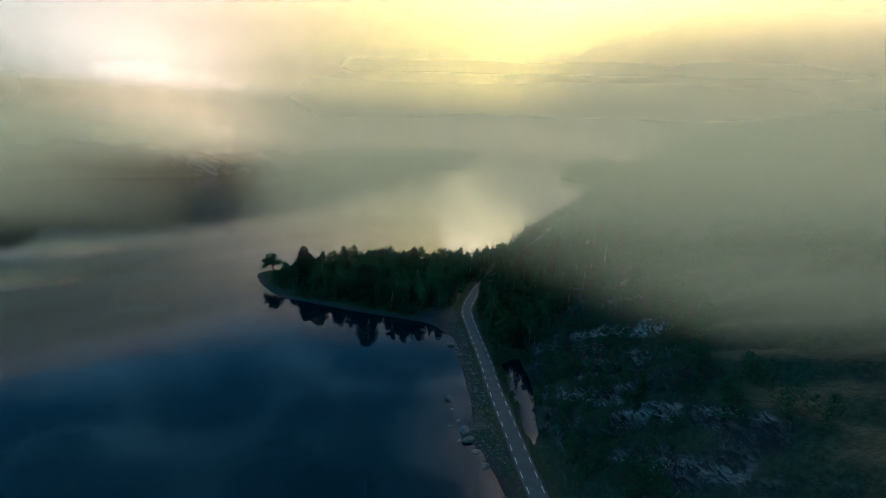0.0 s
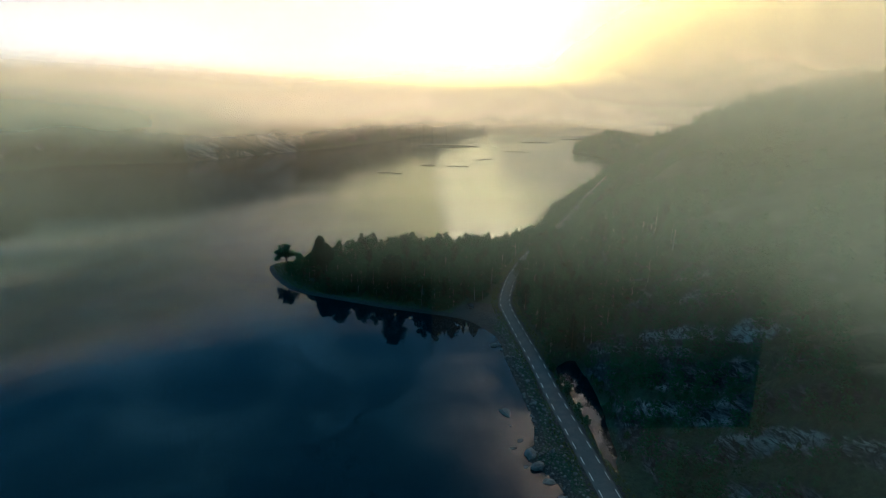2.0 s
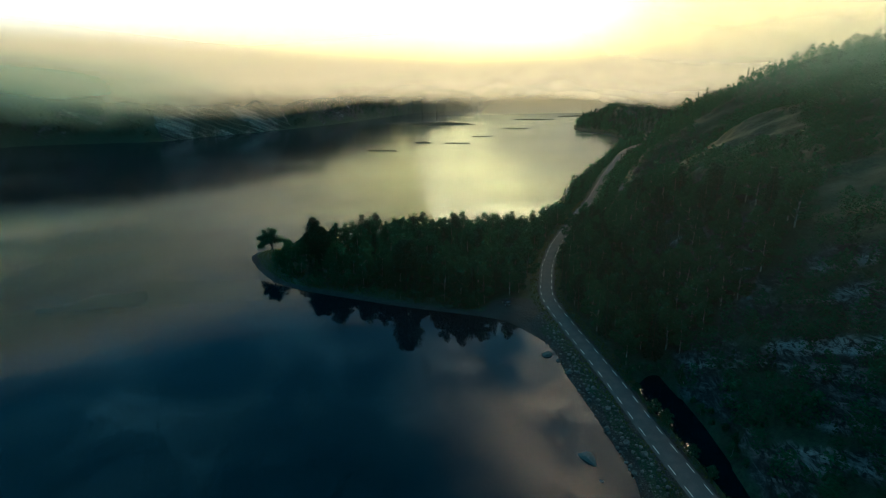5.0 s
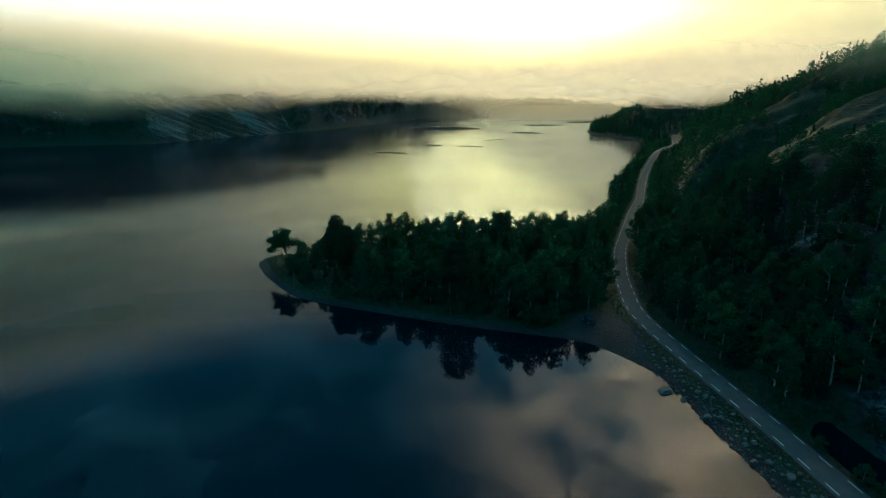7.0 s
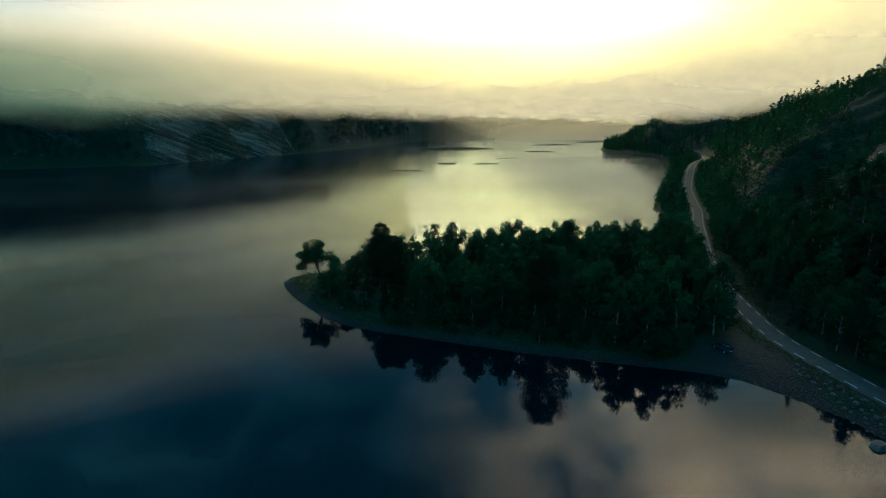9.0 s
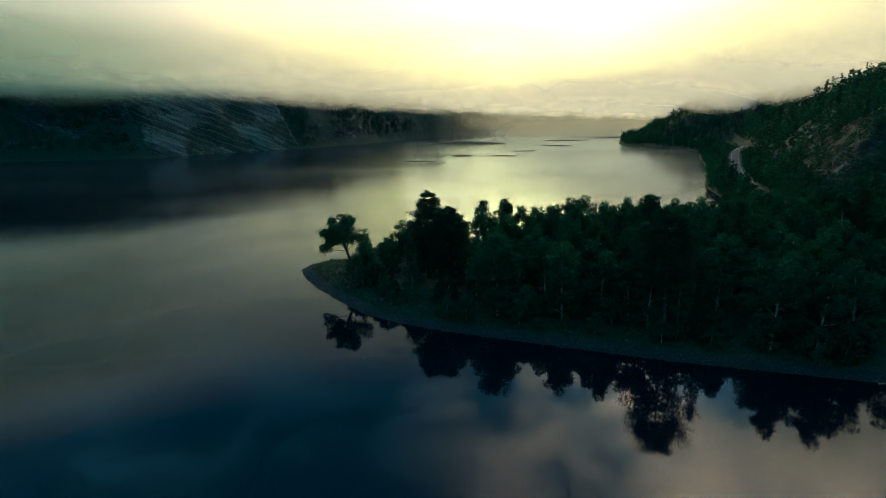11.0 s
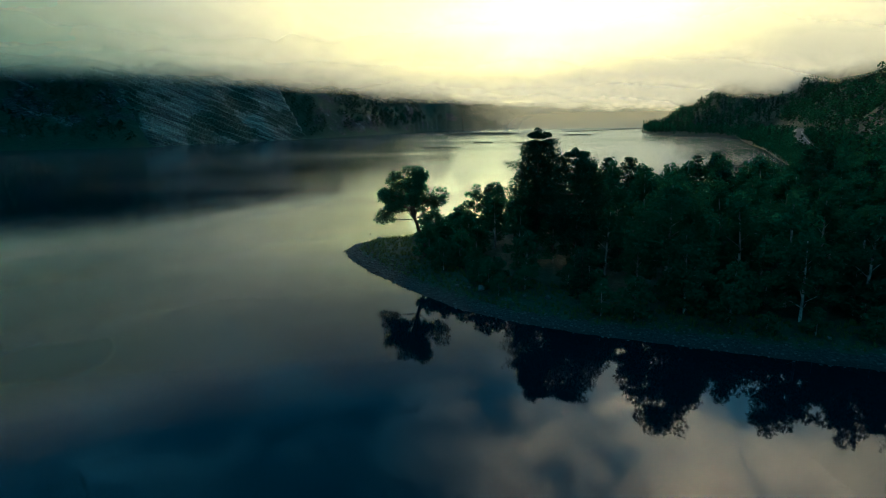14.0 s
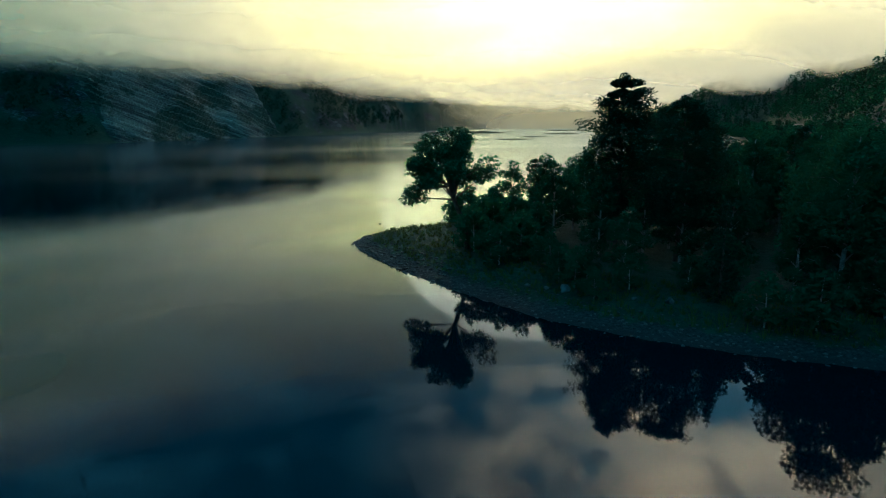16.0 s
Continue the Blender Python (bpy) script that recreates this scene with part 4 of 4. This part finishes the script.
def lay(name, me, x, y, size, turn, label, group="", sink=0.3, stretch=(1, 1, 1), category="rock"):
    ob = new(name, me)
    ob.matrix_basis = pose(x, y, max(height_at(x, y), -0.45 * size) + size * stretch[2] * sink, turn * 7 % 20 - 10, turn * 3 % 16 - 8, turn) @ Matrix.Diagonal((size * stretch[0], size * stretch[1], size * stretch[2], 1))
    return tagged(ob, label, category, group)


def lay_stones():
    rng = np.random.default_rng(9)
    lay("shore_boulder", STONES[1], 3.6, 219.0, 1.9, 30, "large dark angular boulder at the water's edge", stretch=(1.1, 0.9, 1.0), category="boulder")
    lay("shore_boulder", STONES[2], 6.0, 215.5, 0.75, 80, "small dark boulder standing in the shallow water", category="boulder")
    lay("lake_boulder", STONES[3], 3.6, 175.7, 2.5, 20, "long pale boulder rising from the lake", stretch=(0.75, 1.35, 0.75), category="boulder")
    lay("lake_boulder", STONES[0], 4.6, 168.5, 0.6, 50, "small low rock awash in the lake", category="boulder")
    for x, y, s, r in ((6.2, 161.8, 1.7, 60), (4.6, 158.6, 1.3, 10), (8.2, 156.0, 2.2, 100), (9.6, 151.2, 1.9, 35), (6.6, 151.0, 1.4, 75), (11.5, 146.0, 2.0, 15), (13.5, 139.5, 1.8, 95)):
        lay("rock_slab", STONES[int(s * 10) % 5], x, y, s, r, "flat dark rock slab sloping into the lake", "slabs below the road", stretch=(1.2, 0.8, 0.55))
    for x, y, s in ((-84.6, 283.1, 0.6), (-82.8, 282.0, 0.55), (-77.0, 278.2, 0.42), (-67.0, 277.0, 0.4), (-87.5, 285.5, 0.33), (-71.5, 275.2, 0.36), (-60, 268.5, 0.35), (-86, 284.2, 0.3), (-79.5, 279.6, 0.28), (-52, 264.5, 0.3), (-44, 260.5, 0.33)):
        lay("beach_boulder", STONES[int(s * 20) % 5], x, y, s, x * 13 % 180, "rounded pale boulder lying on the gravel beach", "boulders on the beach", category="boulder")
    lay("tip_rock", STONES[4], -100.6, 322.4, 0.55, 12, "small dark rock just off the grassy point")
    lay("tip_rock", STONES[0], -102.9, 326.8, 0.35, 70, "small dark rock just off the grassy point")
    # riprap below the road
    spots = scatter(2, 24, 138, 243, 1.15, 9000, 15)
    d, rd, _ = ground_facts(spots[:, 0], spots[:, 1])
    side = np.interp(spots[:, 1], ROAD_LINE[:, 1], ROAD_LINE[:, 0])
    ok = (d > -0.3) & (rd > 3.9) & (spots[:, 0] < side) & ((spots[:, 1] < 226) | (rd < 7.5))
    for x, y in spots[ok][:290]:
        s = rng.uniform(0.22, 0.5) if rng.random() < 0.88 else rng.uniform(0.6, 0.9)
        lay("riprap_stone", STONES[rng.integers(5)], x, y, s, rng.uniform(0, 360), "rough blasted stone in the road embankment", "stones of the road embankment", category="stone")


lay_stones()


def lay_gravel():
    rng = np.random.default_rng(10)
    bm = bmesh.new()
    bmesh.ops.create_icosphere(bm, subdivisions=1, radius=1.0)
    tv = np.array([v.co[:] for v in bm.verts]) * np.array([1.0, 0.8, 0.6]) * rng.uniform(0.75, 1.15, (len(bm.verts), 1))
    tf = [[v.index for v in f.verts] for f in bm.faces]
    bm.free()
    spots = jittered(-108, 24, 136, 326, 0.62, 31)
    d, rd, _ = ground_facts(spots[:, 0], spots[:, 1])
    side = np.interp(spots[:, 1], ROAD_LINE[:, 1], ROAD_LINE[:, 0])
    bank = (spots[:, 1] < 240) & (spots[:, 0] < side) & (rd > 3.3) & (d > -0.5)
    beach = (spots[:, 1] >= 240) & (d > -0.5) & (d < 4.2) & (spots[:, 1] < 322) & ((spots[:, 0] < -18) | (d < 1.2))
    ok = bank | beach
    spots = spots[ok]
    scales = rng.uniform(0.06, 0.17, len(spots)) * np.where(bank[ok], 1.6, np.where(spots[:, 0] < -94, 1.9, 1.25))
    grove("gravel", (tv, tf), spots, scales, rng.uniform(0, 6.28, len(spots)), MAT_STONE_MANY, "loose grey shore stones and gravel")["category"] = "gravel"


lay_gravel()


def islet(x, y, long, deep, tall, seed, turn):
    rng = np.random.default_rng(seed)
    n, verts, faces = 28, [(0, 0, tall)], []
    for ring, (share, z) in enumerate(((0.35, tall * 0.92), (0.7, tall * 0.62), (1.0, 0.0), (1.06, -0.6))):
        for k in range(n):
            a = 2 * math.pi * k / n
            wob = 1 + 0.16 * math.sin(3 * a + seed) + 0.10 * math.sin(5 * a + 2 * seed)
            verts.append((math.cos(a) * long * share * wob, math.sin(a) * deep * share * wob, z * rng.uniform(0.75, 1.2)))
    faces += [(0, 1 + k, 1 + (k + 1) % n) for k in range(n)]
    for ring in range(3):
        for k in range(n):
            a, b = 1 + ring * n + k, 1 + ring * n + (k + 1) % n
            faces.append((a, a + n, b + n, b))
    ob = new("islet", mesh_of("islet", verts, faces, MAT_ISLET))
    ob.matrix_basis = pose(x, y, 0, 0, 0, turn)
    return tagged(ob, "low dark heath-covered islet in the lake", "islet", "islets")


for spec in ((-24, 952, 50, 9, 2.2, 1, -12), (-41, 716, 10, 3.0, 0.9, 2, -20), (-80, 652, 17, 2.6, 0.7, 3, -18), (84, 866, 20, 4, 0.9, 4, -24), (-2, 705, 14, 2.0, 0.6, 5, -10),
             (30, 772, 12, 2.0, 0.6, 6, 10), (130, 1010, 30, 5, 1.0, 7, -8), (210, 1075, 30, 6, 1.0, 8, 10)):
    islet(*spec)


def sow_grass():
    rng = np.random.default_rng(12)
    v, f = [], []
    for k in range(14):
        a, lean, tall = k * 2.4, rng.uniform(0.05, 0.3), rng.uniform(0.25, 0.55)
        c, s, r = math.cos(a), math.sin(a), rng.uniform(0.02, 0.22)
        base = len(v)
        v += [(c * r - s * 0.03, s * r + c * 0.03, -0.05), (c * r + s * 0.03, s * r - c * 0.03, -0.05), (c * (r + lean * 0.5) + s * 0.025, s * (r + lean * 0.5) - c * 0.025, tall * 0.6), (c * (r + lean), s * (r + lean), tall)]
        f.append((base, base + 1, base + 2, base + 3))
    spots = jittered(-106, 60, 130, 420, 0.8, 41)
    d, rd, pd = ground_facts(spots[:, 0], spots[:, 1])
    verge = (rd > 2.9) & (rd < 5.6) & (d > 4)
    point = (spots[:, 0] < -60) & (d > 2.4) & (d < 11) & (spots[:, 1] > 262)
    beach = (spots[:, 0] >= -60) & (spots[:, 0] < -12) & (d > 2.8) & (d < 8)
    ok = (verge | point | beach) & (pd > 0.5) & (rng.random(len(spots)) < 0.8)
    spots = spots[ok]
    grove("grass", (v, f), spots, rng.uniform(0.6, 1.4, len(spots)), rng.uniform(0, 6.28, len(spots)), MAT_GRASS, "rough green grass along the road verge and shore")["category"] = "grass"


sow_grass()


# ---- parked car ----
def build_car(x, y, turn):
    car = new("car")
    car.matrix_basis = pose(x, y, height_at(x, y) + 0.02, 0, 0, turn)
    tagged(car, "dark blue estate car parked on the gravel beach", "car")

    def loft(name, rows, mat, parent, label=""):
        """A shell from cross-sections along the car: y, half width low, half width high, bottom, top."""
        verts, faces, n = [], [], 10
        for yy, wl, wh, zb, zt in rows:
            zm = zb + (zt - zb) * 0.55
            half = [(0, zb), (wl * 0.9, zb), (wl, zb + 0.12), (wl, zm), (wh, zt - 0.06), (wh * 0.85, zt)]
            ring = half + [(-a, b) for a, b in half[:0:-1]]
            n = len(ring)
            verts += [(a, yy, b) for a, b in ring]
        for i in range(len(rows) - 1):
            for k in range(n):
                a, b = i * n + k, i * n + (k + 1) % n
                faces.append((a, b, b + n, a + n))
        faces += [tuple(range(n))[::-1], tuple((len(rows) - 1) * n + k for k in range(n))]
        return part(name, mesh_of(name, verts, faces, mat), parent, label)

    body = loft("body", [(-2.2, 0.72, 0.7, 0.38, 0.80), (-2.1, 0.84, 0.80, 0.26, 0.95), (-0.9, 0.87, 0.84, 0.22, 0.96), (0.9, 0.87, 0.84, 0.22, 0.94), (1.9, 0.85, 0.78, 0.24, 0.82), (2.2, 0.72, 0.66, 0.36, 0.66)], MAT_CAR, car)
    loft("roof", [(-2.0, 0.70, 0.60, 1.32, 1.40), (-1.6, 0.68, 0.60, 1.40, 1.47), (0.2, 0.66, 0.58, 1.40, 1.47), (0.5, 0.64, 0.55, 1.33, 1.40)], MAT_CAR, car)
    loft("window_glass", [(-2.12, 0.76, 0.68, 0.93, 1.0), (-1.98, 0.79, 0.66, 0.93, 1.36), (0.45, 0.79, 0.64, 0.92, 1.36), (1.15, 0.76, 0.68, 0.90, 0.96)], MAT_GLASS, car, "dark window glass catching the sky")
    ring = [(math.cos(a), math.sin(a)) for a in np.linspace(0, 2 * math.pi, 17)[:-1]]
    for sx in (-1, 1):
        for wy in (-1.35, 1.35):
            v, f = [], []
            for xx, r in ((0.0, 0.24), (0.0, 0.31), (0.2, 0.31), (0.2, 0.24)):
                v += [(sx * (0.70 + xx), wy + c * r, 0.31 + s * r) for c, s in ring]
            for i in range(3):
                f += [(i * 16 + k, i * 16 + (k + 1) % 16, i * 16 + 16 + (k + 1) % 16, i * 16 + 16 + k) for k in range(16)]
            wheel = part("wheel", mesh_of("wheel", v, f, MAT_RUBBER), car)
            rv = [(sx * 0.87, wy, 0.31)] + [(sx * 0.86, wy + c * 0.235, 0.31 + s * 0.235) for c, s in ring] + [(sx * 0.72, wy + c * 0.235, 0.31 + s * 0.235) for c, s in ring]
            part("rim", mesh_of("rim", rv, [(0, 1 + k, 1 + (k + 1) % 16) for k in range(16)] + [(1 + k, 17 + k, 17 + (k + 1) % 16, 1 + (k + 1) % 16) for k in range(16)], MAT_METAL), wheel)

    def box(name, cx, cy, cz, hx, hy, hz, mat, label=""):
        v = [(cx + a * hx * k, cy + b * hy, cz + c * hz * k) for b, k in ((-1, 0.9), (1, 1.0)) for a, c in ((-1, -1), (1, -1), (1, 1), (-1, 1))]
        return part(name, mesh_of(name, v, [(0, 1, 2, 3), (7, 6, 5, 4), (0, 4, 5, 1), (1, 5, 6, 2), (2, 6, 7, 3), (3, 7, 4, 0)], mat, False), car, label)

    for sx in (-1, 1):
        box("tail_light", sx * 0.66, -2.17, 0.78, 0.12, 0.05, 0.09, MAT_LAMP_RED, "red tail light")
        box("headlight", sx * 0.56, 2.14, 0.60, 0.14, 0.06, 0.06, MAT_METAL, "clear headlight")
        box("mirror", sx * 0.97, 0.75, 1.0, 0.09, 0.06, 0.07, MAT_CAR)
    box("number_plate", 0, -2.22, 0.62, 0.26, 0.01, 0.06, MAT_LINE, "plain white plate")
    box("bumper", 0, -2.22, 0.42, 0.76, 0.05, 0.09, MAT_RUBBER)


build_car(-3.7, 250.4, 14)
